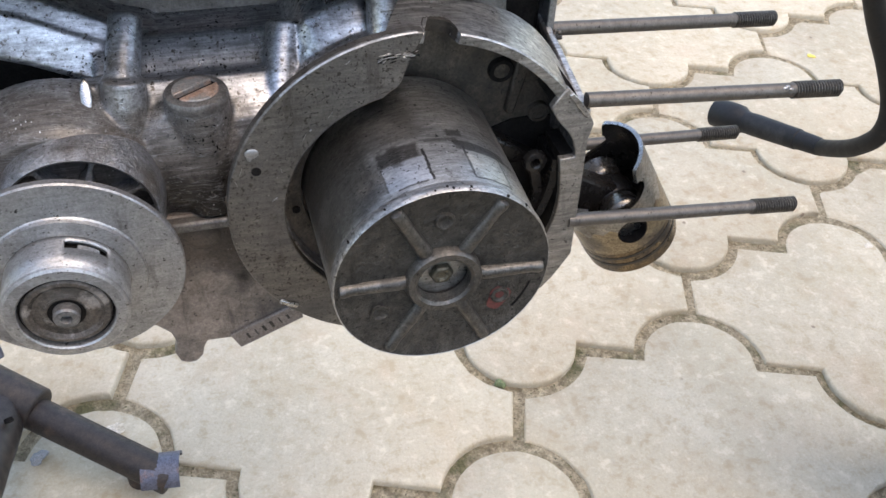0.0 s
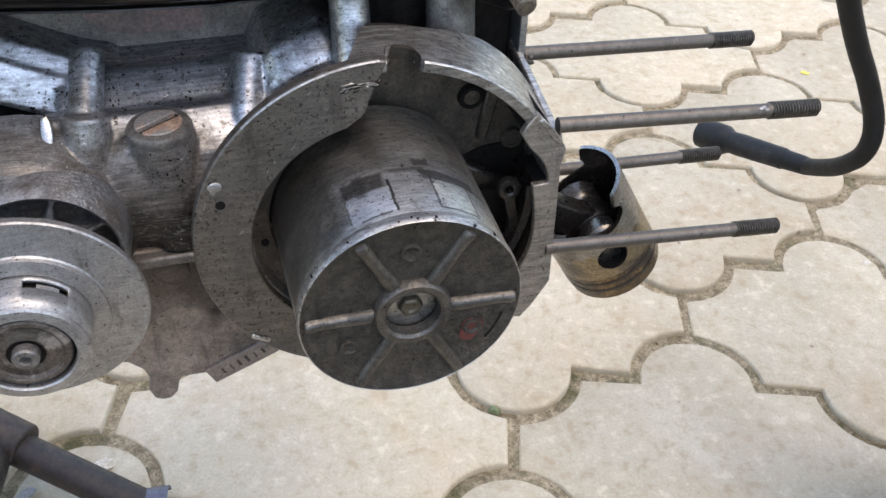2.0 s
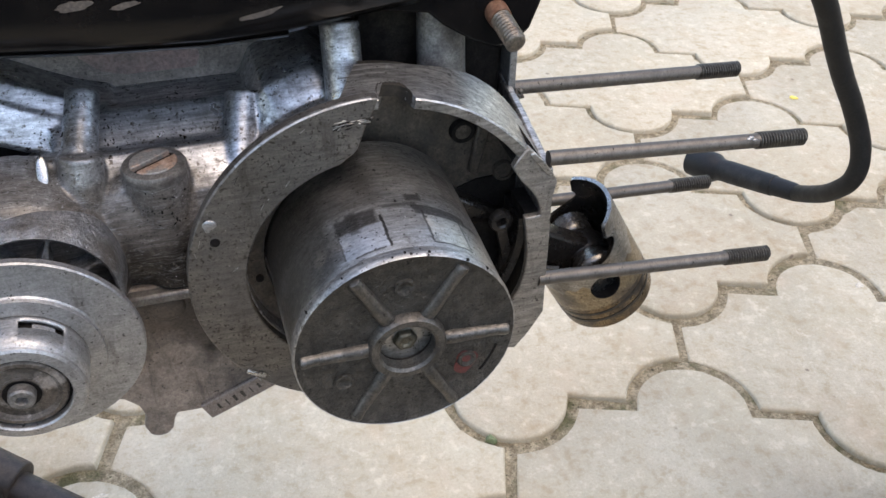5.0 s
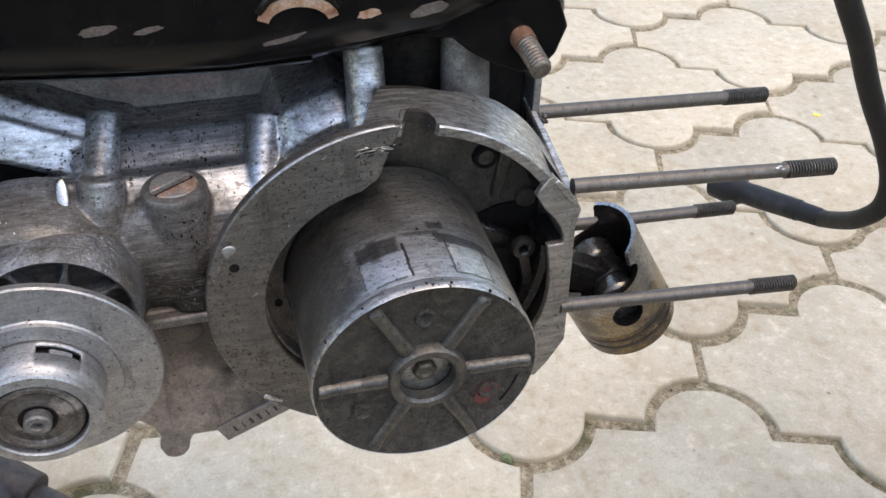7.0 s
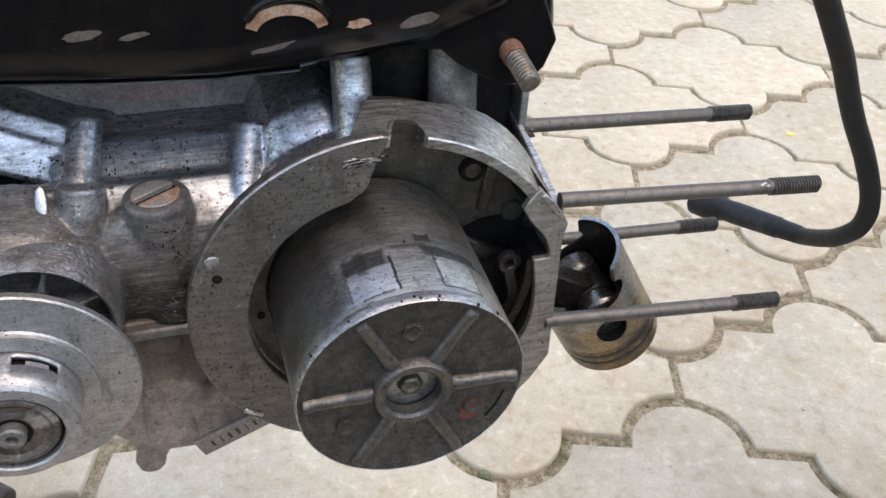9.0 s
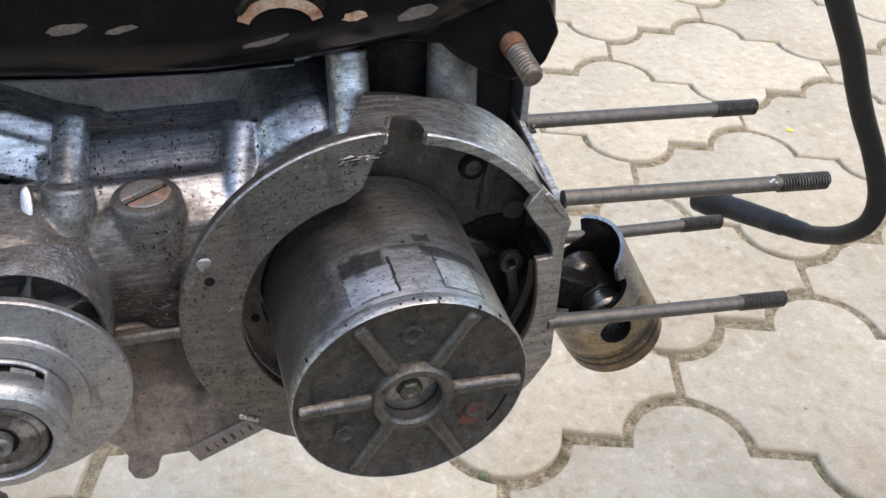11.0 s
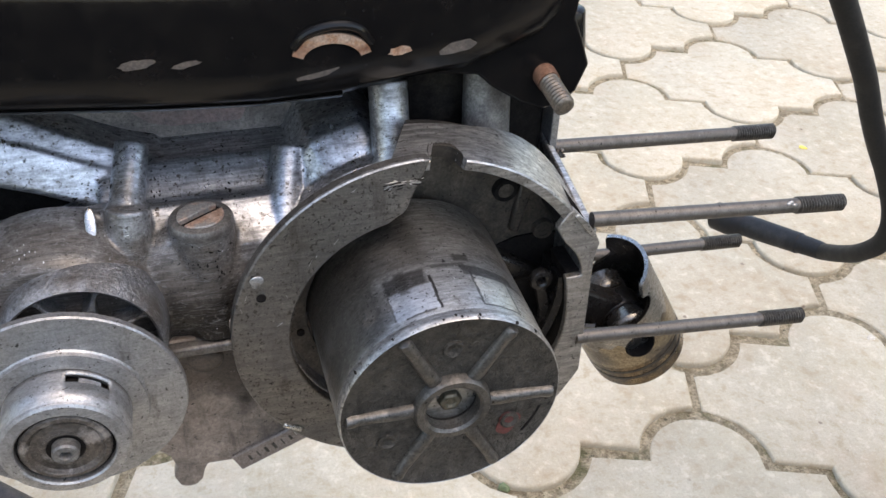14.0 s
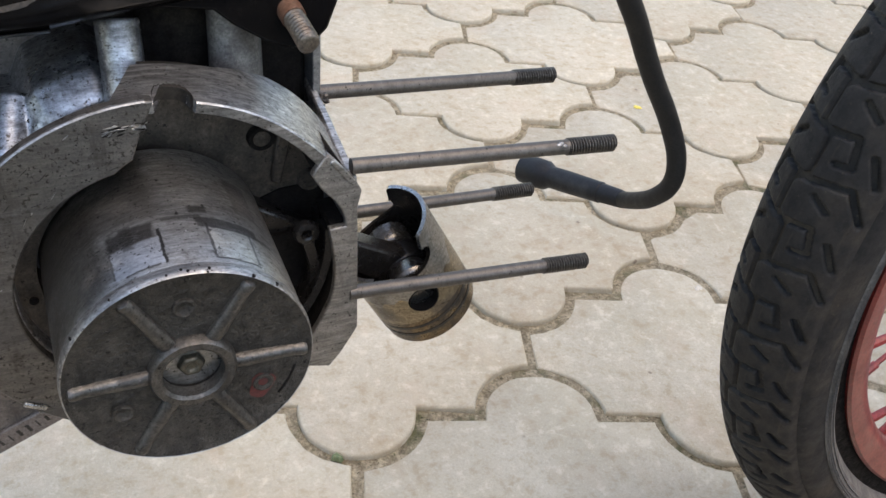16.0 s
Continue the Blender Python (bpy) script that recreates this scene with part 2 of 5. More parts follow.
DRUM_STAINS_AND_SHADE = (
    # first two entries paint in the shade on the drum's back and left
    (92, 200, 0.0285, 0.0640, 5.0, (0.14, 0.125, 0.108), 0.75), (122, 175, 0.0060, 0.0500, 4.0, (0.10, 0.09, 0.078), 0.8),
    (95, 117, 0.0075, 0.0190, 0.5, (0.47, 0.48, 0.50), 0.7), (52, 72, 0.0075, 0.0215, 0.4, (0.47, 0.44, 0.38), 0.65),
    (96, 118, 0.0190, 0.0262, 1.5, (0.055, 0.05, 0.046), 0.9), (46, 77, 0.0215, 0.0262, 0.7, (0.075, 0.068, 0.062), 0.85),
    (106, 111, 0.0170, 0.0275, 1.0, (0.05, 0.045, 0.04), 0.7), (74, 92, 0.0255, 0.0272, 0.5, (0.08, 0.072, 0.065), 0.6), (70, 79, 0.0285, 0.0322, 0.8, (0.05, 0.045, 0.04), 0.75),
    (93.4, 94.9, 0.0070, 0.0225, 0.35, (0.025, 0.022, 0.02), 0.95), (97, 112, 0.0068, 0.0075, 0.4, (0.04, 0.035, 0.03), 0.8), (117, 118, 0.0080, 0.0190, 0.4, (0.06, 0.055, 0.05), 0.6),
    (71.6, 73, 0.0080, 0.0235, 0.3, (0.05, 0.045, 0.04), 0.85), (52, 73, 0.0070, 0.0078, 0.3, (0.05, 0.045, 0.04), 0.85),
    (50.4, 51.6, 0.0080, 0.0225, 0.3, (0.07, 0.064, 0.055), 0.7), (36, 48, 0.0215, 0.0232, 0.4, (0.06, 0.055, 0.05), 0.8),
    (118, 128, 0.0090, 0.0230, 1.6, (0.12, 0.11, 0.10), 0.7), (40, 54, 0.0330, 0.0520, 1.0, (0.13, 0.12, 0.11), 0.65))
rotor_drum = surface("rotor_turned_drum", (0.40, 0.39, 0.37), (0.24, 0.23, 0.215), (0.06, 0.053, 0.046), 0.9, (0.26, 0.42), 48, 900, (0.56, 0.76), 0.35, 0.0003, (1, 6, 1), 0.4, scratch=0.08, glint=0.3, grain=0.22, stains=DRUM_STAINS_AND_SHADE, brush=0.2)
bright_rim = surface("bright_turned_metal", (0.50, 0.495, 0.485), (0.31, 0.305, 0.295), (0.14, 0.13, 0.12), 0.95, (0.22, 0.36), 70, 900, (0.58, 0.76), 0.3, 0.0003, specks=0.35, scratch=0.14, grain=0.25)
rib_metal = surface("worn_rib_metal", (0.135, 0.127, 0.116), (0.078, 0.072, 0.065), (0.025, 0.022, 0.020), 0.8, (0.30, 0.46), 70, 1000, (0.52, 0.72), 0.6, 0.0005, specks=0.35, glint=0.4)
clutch_alu = surface("dull_turned_aluminium", (0.362, 0.36, 0.36), (0.27, 0.265, 0.262), (0.085, 0.075, 0.068), 0.82, (0.32, 0.5), 45, 900, (0.52, 0.74), 0.6, 0.0005, specks=0.3, scratch=0.15, glint=0.5, grain=0.3, brush=0.08)
strip_brown = surface("rubbed_brown_plate", (0.235, 0.20, 0.178), (0.18, 0.15, 0.132), (0.12, 0.10, 0.09), 0.4, (0.36, 0.55), 45, 800, (0.55, 0.72), 0.5, 0.0005, specks=0.2)
# blots darken the plate's upper part and one small oval
plate_brown = surface("blotched_brown_plate", (0.27, 0.228, 0.198), (0.175, 0.143, 0.123), (0.05, 0.042, 0.036), 0.4, (0.36, 0.6), 35, 800, (0.50, 0.7), 0.5, 0.0006, specks=0.3, glint=0.3, grain=0.4, blots=(((-0.075, 0.064, 0.340), 0.016, (0.085, 0.068, 0.055)), ((-0.060, 0.063, 0.334), 0.015, (0.06, 0.048, 0.039)), ((-0.061, 0.064, 0.319), 0.005, (0.03, 0.025, 0.02))))
# its one blot paints the black shade of the gap beside the boss
wall_dark = surface("dark_upper_case", (0.15, 0.132, 0.126), (0.10, 0.088, 0.083), (0.055, 0.047, 0.043), 0.4, (0.34, 0.55), 26, 700, (0.52, 0.68), 0.5, 0.0006, specks=0.3, scratch=0.14, blots=(((-0.006, 0.118, 0.425), 0.026, (0.020, 0.017, 0.016)),))
red_stain = surface("faint_red_paint", (0.205, 0.145, 0.14), (0.175, 0.135, 0.13), (0.10, 0.085, 0.08), 0.2, (0.4, 0.55), 60, 700, (0.5, 0.65), 0.2, 0.0003)
# near-black: paints shade into gaps, bores and slots; also grit, nicks and scratches
shade_grit_black = surface("black_for_shade_and_grit", (0.012, 0.0105, 0.0095), (0.007, 0.006, 0.006), (0.022, 0.019, 0.016), 0.0, (0.55, 0.85), 60, 900, (0.55, 0.7), 0.5, 0.0008, gloss=0.08)
stud_steel = surface("dark_stud_steel", (0.135, 0.12, 0.105), (0.105, 0.093, 0.082), (0.06, 0.052, 0.045), 0.75, (0.42, 0.54), 70, 1200, (0.60, 0.78), 0.4, 0.0004, specks=0.3, glint=0.3, grain=0.2)
thread_steel = surface("black_thread_steel", (0.15, 0.135, 0.118), (0.10, 0.09, 0.079), (0.02, 0.018, 0.016), 0.8, (0.3, 0.42), 80, 900, (0.55, 0.75), 0.2, 0.0002)
piston_alu = surface("worn_piston_aluminium", (0.33, 0.315, 0.29), (0.21, 0.195, 0.17), (0.10, 0.075, 0.048), 0.9, (0.24, 0.42), 55, 900, (0.46, 0.62), 0.3, 0.0003, (1, 1, 4), 0.3, scratch=0.14)
piston_warm = surface("varnished_piston_skirt", (0.31, 0.25, 0.165), (0.21, 0.165, 0.105), (0.09, 0.065, 0.04), 0.85, (0.24, 0.42), 60, 900, (0.48, 0.62), 0.3, 0.0003, (1, 1, 4), 0.3)
piston_burnt = surface("varnish_browned_piston", (0.20, 0.145, 0.082), (0.115, 0.08, 0.045), (0.03, 0.022, 0.016), 0.85, (0.22, 0.42), 60, 900, (0.46, 0.6), 0.3, 0.0003, specks=0.3)
ring_dark = surface("carbon_black_ring", (0.05, 0.042, 0.034), (0.03, 0.026, 0.022), (0.015, 0.013, 0.012), 0.5, (0.3, 0.5), 60, 900, (0.5, 0.7), 0.2, 0.0003)
rod_steel = surface("oily_rod_steel", (0.05, 0.045, 0.042), (0.032, 0.029, 0.027), (0.012, 0.011, 0.01), 0.7, (0.2, 0.38), 50, 900, (0.5, 0.7), 0.3, 0.0004)
boss_metal = surface("oily_boss_metal", (0.15, 0.14, 0.128), (0.10, 0.092, 0.083), (0.05, 0.045, 0.04), 0.85, (0.2, 0.36), 60, 900, (0.55, 0.72), 0.2, 0.0003)
black_paint = surface("black_gloss_paint", (0.004, 0.0037, 0.004), (0.006, 0.0053, 0.005), (0.011, 0.009, 0.008), 0.0, (0.10, 0.26), 30, 500, (0.56, 0.75), 0.1, 0.0005, glint=0.15, grain=0.2, gloss=0.22)
chip_primer = surface("bare_chipped_metal", (0.11, 0.092, 0.08), (0.07, 0.058, 0.052), (0.035, 0.027, 0.022), 0.3, (0.4, 0.6), 90, 900, (0.5, 0.7), 0.3, 0.0003)
chip_rust = surface("rusty_chipped_metal", (0.34, 0.255, 0.20), (0.26, 0.13, 0.065), (0.13, 0.05, 0.022), 0.1, (0.5, 0.7), 90, 900, (0.48, 0.62), 0.4, 0.0004)
rust = surface("brown_rust", (0.13, 0.055, 0.03), (0.18, 0.10, 0.065), (0.06, 0.03, 0.02), 0.2, (0.45, 0.7), 90, 900, (0.52, 0.66), 0.5, 0.0005)
plug_rust = surface("rusted_plug_face", (0.40, 0.29, 0.23), (0.25, 0.14, 0.09), (0.19, 0.18, 0.17), 0.35, (0.35, 0.6), 70, 900, (0.44, 0.54), 0.4, 0.0004)
cap_grime = surface("grimy_cap_metal", (0.11, 0.092, 0.078), (0.05, 0.042, 0.035), (0.20, 0.175, 0.155), 0.5, (0.35, 0.6), 120, 900, (0.56, 0.64), 0.6, 0.0005, specks=0.3)
plug_side = surface("grey_plug_metal", (0.19, 0.182, 0.174), (0.11, 0.104, 0.098), (0.07, 0.06, 0.055), 0.6, (0.4, 0.6), 70, 900, (0.52, 0.7), 0.4, 0.0004)
nut_brass = surface("dull_yellow_nut", (0.13, 0.115, 0.085), (0.075, 0.066, 0.048), (0.08, 0.07, 0.05), 0.7, (0.35, 0.55), 120, 900, (0.55, 0.75), 0.3, 0.0003)
red_paint = surface("dull_red_paint", (0.125, 0.020, 0.017), (0.07, 0.018, 0.016), (0.05, 0.03, 0.027), 0.0, (0.4, 0.6), 120, 900, (0.5, 0.7), 0.3, 0.0003)
bolt_metal = surface("worn_bolt_metal", (0.17, 0.148, 0.124), (0.10, 0.083, 0.067), (0.10, 0.06, 0.038), 0.75, (0.35, 0.55), 90, 900, (0.55, 0.72), 0.3, 0.0003)
rubber_cap = surface("dark_blue_grey_rubber", (0.0100, 0.0104, 0.0120), (0.0075, 0.008, 0.0090), (0.035, 0.034, 0.034), 0.0, (0.45, 0.62), 40, 900, (0.55, 0.75), 0.2, 0.0003, gloss=0.35)
cable_black = surface("black_cable_sheath", (0.008, 0.0075, 0.007), (0.012, 0.0112, 0.0105), (0.026, 0.023, 0.020), 0.0, (0.5, 0.68), 40, 700, (0.5, 0.75), 0.2, 0.0003, gloss=0.28)
tyre_rubber = surface("worn_tyre_rubber", (0.021, 0.0190, 0.0170), (0.013, 0.012, 0.0113), (0.062, 0.049, 0.035), 0.0, (0.6, 0.85), 22, 500, (0.48, 0.74), 0.5, 0.0008, specks=0.2, grain=0.3, gloss=0.3)
sidewall_rubber = surface("grey_dusty_sidewall", (0.14, 0.13, 0.118), (0.09, 0.084, 0.077), (0.19, 0.172, 0.148), 0.0, (0.55, 0.8), 18, 500, (0.55, 0.75), 0.4, 0.0005)
rim_red = surface("red_rim_paint", (0.20, 0.026, 0.020), (0.15, 0.022, 0.018), (0.12, 0.03, 0.025), 0.0, (0.3, 0.5), 20, 500, (0.55, 0.75), 0.15, 0.0003, coat=0.3)
spoke_red = surface("red_spoke_paint", (0.30, 0.045, 0.04), (0.22, 0.03, 0.03), (0.13, 0.04, 0.035), 0.0, (0.35, 0.5), 40, 500, (0.55, 0.75), 0.15, 0.0003)
stand_paint = surface("worn_brown_black_paint", (0.034, 0.025, 0.021), (0.020, 0.0165, 0.015), (0.085, 0.055, 0.04), 0.1, (0.4, 0.65), 40, 600, (0.55, 0.72), 0.4, 0.0006)
foot_metal = surface("blue_grey_foot_plate", (0.13, 0.135, 0.17), (0.09, 0.09, 0.115), (0.18, 0.09, 0.06), 0.4, (0.35, 0.55), 60, 700, (0.58, 0.72), 0.3, 0.0004)
yellow_bit = surface("yellow_fleck", (0.75, 0.62, 0.12), (0.65, 0.52, 0.1), (0.5, 0.42, 0.15), 0.0, (0.5, 0.7), 200, 900)
white_dust = surface("white_spatter", (0.60, 0.565, 0.49), (0.54, 0.495, 0.41), (0.46, 0.41, 0.32), 0.0, (0.7, 0.9), 60, 500)
moss_green = surface("green_moss", (0.10, 0.145, 0.065), (0.17, 0.185, 0.10), (0.10, 0.09, 0.05), 0.0, (0.8, 0.95), 120, 900)
grey_pebble = surface("grey_fleck", (0.28, 0.29, 0.30), (0.22, 0.23, 0.24), (0.2, 0.19, 0.17), 0.0, (0.6, 0.8), 90, 900)


def concrete(name):
    """Pale sand-coloured concrete with stains, grains and dark flecks; each block has its own tone."""
    m = bpy.data.materials.new(name)
    m.use_nodes = True
    t = m.node_tree
    b = t.nodes["Principled BSDF"]
    where = t.nodes.new("ShaderNodeTexCoord").outputs["Object"]
    geo = t.nodes.new("ShaderNodeNewGeometry").outputs["Position"]
    one = t.nodes.new("ShaderNodeObjectInfo").outputs["Random"]
    cloud = noise_at(t, geo, 9, 6, 0.62)
    blot = noise_at(t, geo, 34, 6, 0.6)
    grain = noise_at(t, geo, 420, 5, 0.75)
    base = mix(t, ramp(t, cloud, (0.32, 0.0), (0.7, 1.0)), (0.422, 0.376, 0.283), (0.496, 0.451, 0.358))
    base = mix(t, ramp(t, blot, (0.52, 0.0), (0.75, 0.55)), base, (0.395, 0.315, 0.211))
    base = mix(t, ramp(t, grain, (0.3, 0.45), (0.5, 0.0)), base, (0.30, 0.265, 0.22))
    base = mix(t, ramp(t, grain, (0.56, 0.0), (0.75, 0.5)), base, (0.639, 0.587, 0.470))
    spot = noise_at(t, geo, 85, 6, 0.7)
    base = mix(t, ramp(t, spot, (0.34, 0.75), (0.48, 0.0)), base, (0.357, 0.291, 0.197))
    base = mix(t, ramp(t, spot, (0.55, 0.0), (0.68, 0.7)), base, (0.611, 0.559, 0.446))
    pink = noise_at(t, geo, 21, 4, 0.6)
    base = mix(t, ramp(t, pink, (0.56, 0.0), (0.72, 0.3)), base, (0.46, 0.365, 0.275))
    fleck = noise_at(t, geo, 70, 2, 0.5)
    base = mix(t, ramp(t, fleck, (0.74, 0.0), (0.79, 0.8)), base, (0.19, 0.15, 0.115))
    tone = t.nodes.new("ShaderNodeHueSaturation")
    rng = t.nodes.new("ShaderNodeMapRange")
    rng.inputs["To Min"].default_value, rng.inputs["To Max"].default_value = 0.9, 1.08
    t.links.new(one, rng.inputs[0])
    t.links.new(rng.outputs[0], tone.inputs["Value"])
    tone.inputs["Saturation"].default_value = 1.09
    t.links.new(base, tone.inputs["Color"])
    t.links.new(tone.outputs[0], b.inputs["Base Color"])
    b.inputs["Roughness"].default_value = 0.75
    relief = node(t, "ShaderNodeBump", Strength=0.5, Distance=0.0012)
    t.links.new(grain, relief.inputs["Height"])
    t.links.new(relief.outputs[0], b.inputs["Normal"])
    return m


paver_concrete = concrete("pale_concrete")
joint_sand = surface("mossy_joint_sand", (0.41, 0.345, 0.235), (0.165, 0.132, 0.082), (0.105, 0.100, 0.046), 0.0, (0.85, 0.95), 30, 380, (0.54, 0.66), 1.0, 0.004, specks=0.4, grain=0.5)


added_wall_tone = surface("added_wall_dark", (0.12, 0.11, 0.10), (0.09, 0.082, 0.075), (0.06, 0.055, 0.05), 0.0, (0.8, 0.95), 4, 120, (0.5, 0.7), 0.5, 0.003)


# ---- mesh helpers ----
def finish(name, bm, material, sharp=35, soften=0.0, segments=2):
    bmesh.ops.recalc_face_normals(bm, faces=bm.faces)
    me = bpy.data.meshes.new(name)
    bm.to_mesh(me)
    bm.free()
    for p in me.polygons:
        p.use_smooth = True
    me.set_sharp_from_angle(angle=radians(sharp))
    me.materials.append(material)
    ob = new(name, me)
    if soften:
        mod = ob.modifiers.new("soft_edges", "BEVEL")
        mod.width, mod.segments, mod.limit_method, mod.angle_limit = soften, segments, "ANGLE", radians(35)
    return ob


def thing(name, label, category, at=(0, 0, 0), kind="", group=""):
    ob = new(name)
    ob.empty_display_size = 0.02
    ob.matrix_basis = Matrix.Translation(at)
    return tagged(ob, label, category, group, kind)


def part(name, bm, material, parent, label="", sharp=35, soften=0.0):
    ob = finish(name, bm, material, sharp, soften)
    ob.parent = parent
    if parent.type == "EMPTY":
        ob.matrix_parent_inverse = parent.matrix_basis.inverted()
    return tagged(ob, label)


def loft(bm, rings, close=True, cap=True):
    """Skin between rings of equal length; caps on the first and last ring."""
    made = [[bm.verts.new(p) for p in ring] for ring in rings]
    n = len(made[0])
    for a, b in zip(made, made[1:]):
        for i in range(n if close else n - 1):
            bm.faces.new((a[i], a[(i + 1) % n], b[(i + 1) % n], b[i]))
    if cap and close:
        bm.faces.new(made[0][::-1])
        bm.faces.new(made[-1])
    return made


def turned(bm, profile, at, n=64, axis="y", cap=True):
    """A turned body: profile rows (radius, place along the axis) round the axis through at."""
    rings = []
    for r, s in profile:
        ring = []
        for i in range(n):
            a = 2 * math.pi * i / n
            c, d = r * math.cos(a), r * math.sin(a)
            ring.append((at[0] + c, s, at[1] + d) if axis == "y" else (at[0] + c, at[1] + d, s))
        rings.append(ring)
    loft(bm, rings, cap=cap)
    return bm


def rod(bm, p, q, r, r2=None, n=20, rounded=0.0):
    p, q = Vector(p), Vector(q)
    way = (q - p).normalized()
    side = way.orthogonal().normalized()
    other = way.cross(side)
    r2 = r if r2 is None else r2
    rows = [(p, r), (q, r2)]
    if rounded:
        rows = [(p, r - rounded), (p + way * rounded * 0.4, r - rounded * 0.35), (p + way * rounded, r),
                (q - way * rounded, r2), (q - way * rounded * 0.4, r2 - rounded * 0.35), (q, r2 - rounded)]
    loft(bm, [[c + rr * (math.cos(2 * math.pi * i / n) * side + math.sin(2 * math.pi * i / n) * other) for i in range(n)] for c, rr in rows])
    return bm


def block(bm, x, y, z, turn=None):
    m = Matrix.Translation(((x[0] + x[1]) / 2, (y[0] + y[1]) / 2, (z[0] + z[1]) / 2))
    if turn is not None:
        m = m @ turn
    bmesh.ops.create_cube(bm, size=1.0, matrix=m @ Matrix.Diagonal((x[1] - x[0], y[1] - y[0], z[1] - z[0], 1)))
    return bm


def slab(bm, outline, a, b, plane="xz"):
    """An outline of two coordinates, made thick from a to b along the third."""
    lay = (lambda p, d: (p[0], d, p[1])) if plane == "xz" else (lambda p, d: (p[0], p[1], d))
    loft(bm, [[lay(p, a) for p in outline], [lay(p, b) for p in outline]])
    return bm


def smooth_line(points, steps=8):
    """A Catmull-Rom line through the points."""
    pts = [Vector(p) for p in points]
    pts = [2 * pts[0] - pts[1]] + pts + [2 * pts[-1] - pts[-2]]
    out = []
    for i in range(1, len(pts) - 2):
        a, b, c, d = pts[i - 1:i + 3]
        for k in range(steps):
            u = k / steps
            out.append(0.5 * (2 * b + (c - a) * u + (2 * a - 5 * b + 4 * c - d) * u * u + (3 * b - a - 3 * c + d) * u ** 3))
    return out + [pts[-2]]


def hose(bm, line, radius, n=16):
    """A tube along a line; radius: one number, or a function of the share of the way."""
    rings, side = [], None
    for i, p in enumerate(line):
        way = (line[min(i + 1, len(line) - 1)] - line[max(i - 1, 0)]).normalized()
        side = way.orthogonal().normalized() if side is None else (side - way * side.dot(way)).normalized()
        other = way.cross(side)
        r = radius(i / (len(line) - 1)) if callable(radius) else radius
        rings.append([p + r * (math.cos(2 * math.pi * k / n) * side + math.sin(2 * math.pi * k / n) * other) for k in range(n)])
    loft(bm, rings)
    return bm


def arc(cx, cz, r, a0, a1, n):
    return [(cx + r * math.cos(radians(a0 + (a1 - a0) * i / n)), cz + r * math.sin(radians(a0 + (a1 - a0) * i / n))) for i in range(n + 1)]


def sphere(bm, at, r, squash=(1, 1, 1)):
    bmesh.ops.create_uvsphere(bm, u_segments=20, v_segments=12, radius=1.0, matrix=Matrix.Translation(at) @ Matrix.Diagonal((r * squash[0], r * squash[1], r * squash[2], 1)))
    return bm


# ---- the yard: one sheet, shaped paving blocks on it ----
# the yard falls towards -y, tilted to fit the paving joints in the camera's view: z = LEVEL + FALL_X * x + FALL_Y * y
FALL_X, FALL_Y = -0.0223, 0.0595
LEVEL = 0.0200 - 0.25 * (FALL_X + FALL_Y)
YARD = Matrix(((1, 0, 0, 0), (0, 1, 0, 0), (FALL_X, FALL_Y, 1, LEVEL), (0, 0, 0, 1)))
bm = bmesh.new()
block(bm, (-60, 60), (-60, 60), (-0.06, -0.0026))
bmesh.ops.transform(bm, matrix=YARD, verts=bm.verts)
ground = finish("ground", bm, joint_sand)
tagged(ground, "sandy mossy bedding under the paving blocks of a yard", "ground", kind="structure")
# unseen dark wall, added to darken reflections and the ground before the engine
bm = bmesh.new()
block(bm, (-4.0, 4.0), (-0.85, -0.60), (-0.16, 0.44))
reflection_wall = finish("wall_south", bm, added_wall_tone)
tagged(reflection_wall, "unseen dark wall added to darken reflections", "wall", kind="structure")
pavement = thing("pavement", "pale concrete paving blocks with wavy interlocking edges", "pavement", (0, 0, 0), "structure")

TURN_U = radians(-19.02)
U, V = Vector((math.cos(TURN_U), math.sin(TURN_U), 0)), Vector((-math.sin(TURN_U), math.cos(TURN_U), 0))
HALF, FLAT, ROW, BUMP = 0.1483, 0.0475, 0.1465, 0.0485
U0, V0 = 0.2059, 0.2914


def wave(sign, centre, n=20):
    """Half a wave of the block's edge: a round bump of the given sign about centre, from its left foot to its right foot."""
    half = (HALF - FLAT) / 2
    return [(centre - half * math.cos(math.pi * i / n), sign * BUMP * math.sin(math.pi * i / n)) for i in range(n + 1)]


def block_outline():
    """Counter-clockwise outline of a block whose left joint stands at u = 0; v = 0 is its lower line."""
    low = [(u, v) for u, v in wave(1, 0)[10:]] + wave(-1, HALF) + [(u, v) for u, v in wave(1, 2 * HALF)[:11]]
    high = [(u, v + ROW) for u, v in wave(-1, 0)[10:]] + [(u, v + ROW) for u, v in wave(1, HALF)] + [(u, v + ROW) for u, v in wave(-1, 2 * HALF)[:11]]
    return low + high[::-1]


def inset(outline, gap):
    n, out = len(outline), []
    for i in range(n):
        a, b, c = Vector(outline[i - 1]), Vector(outline[i]), Vector(outline[(i + 1) % n])
        d1, d2 = (b - a).normalized(), (c - b).normalized()
        n1, n2 = Vector((-d1.y, d1.x)), Vector((-d2.y, d2.x))
        s = n1 + n2
        out.append(b + s * (gap / max(0.55, 1 + n1.dot(n2))))
    return out


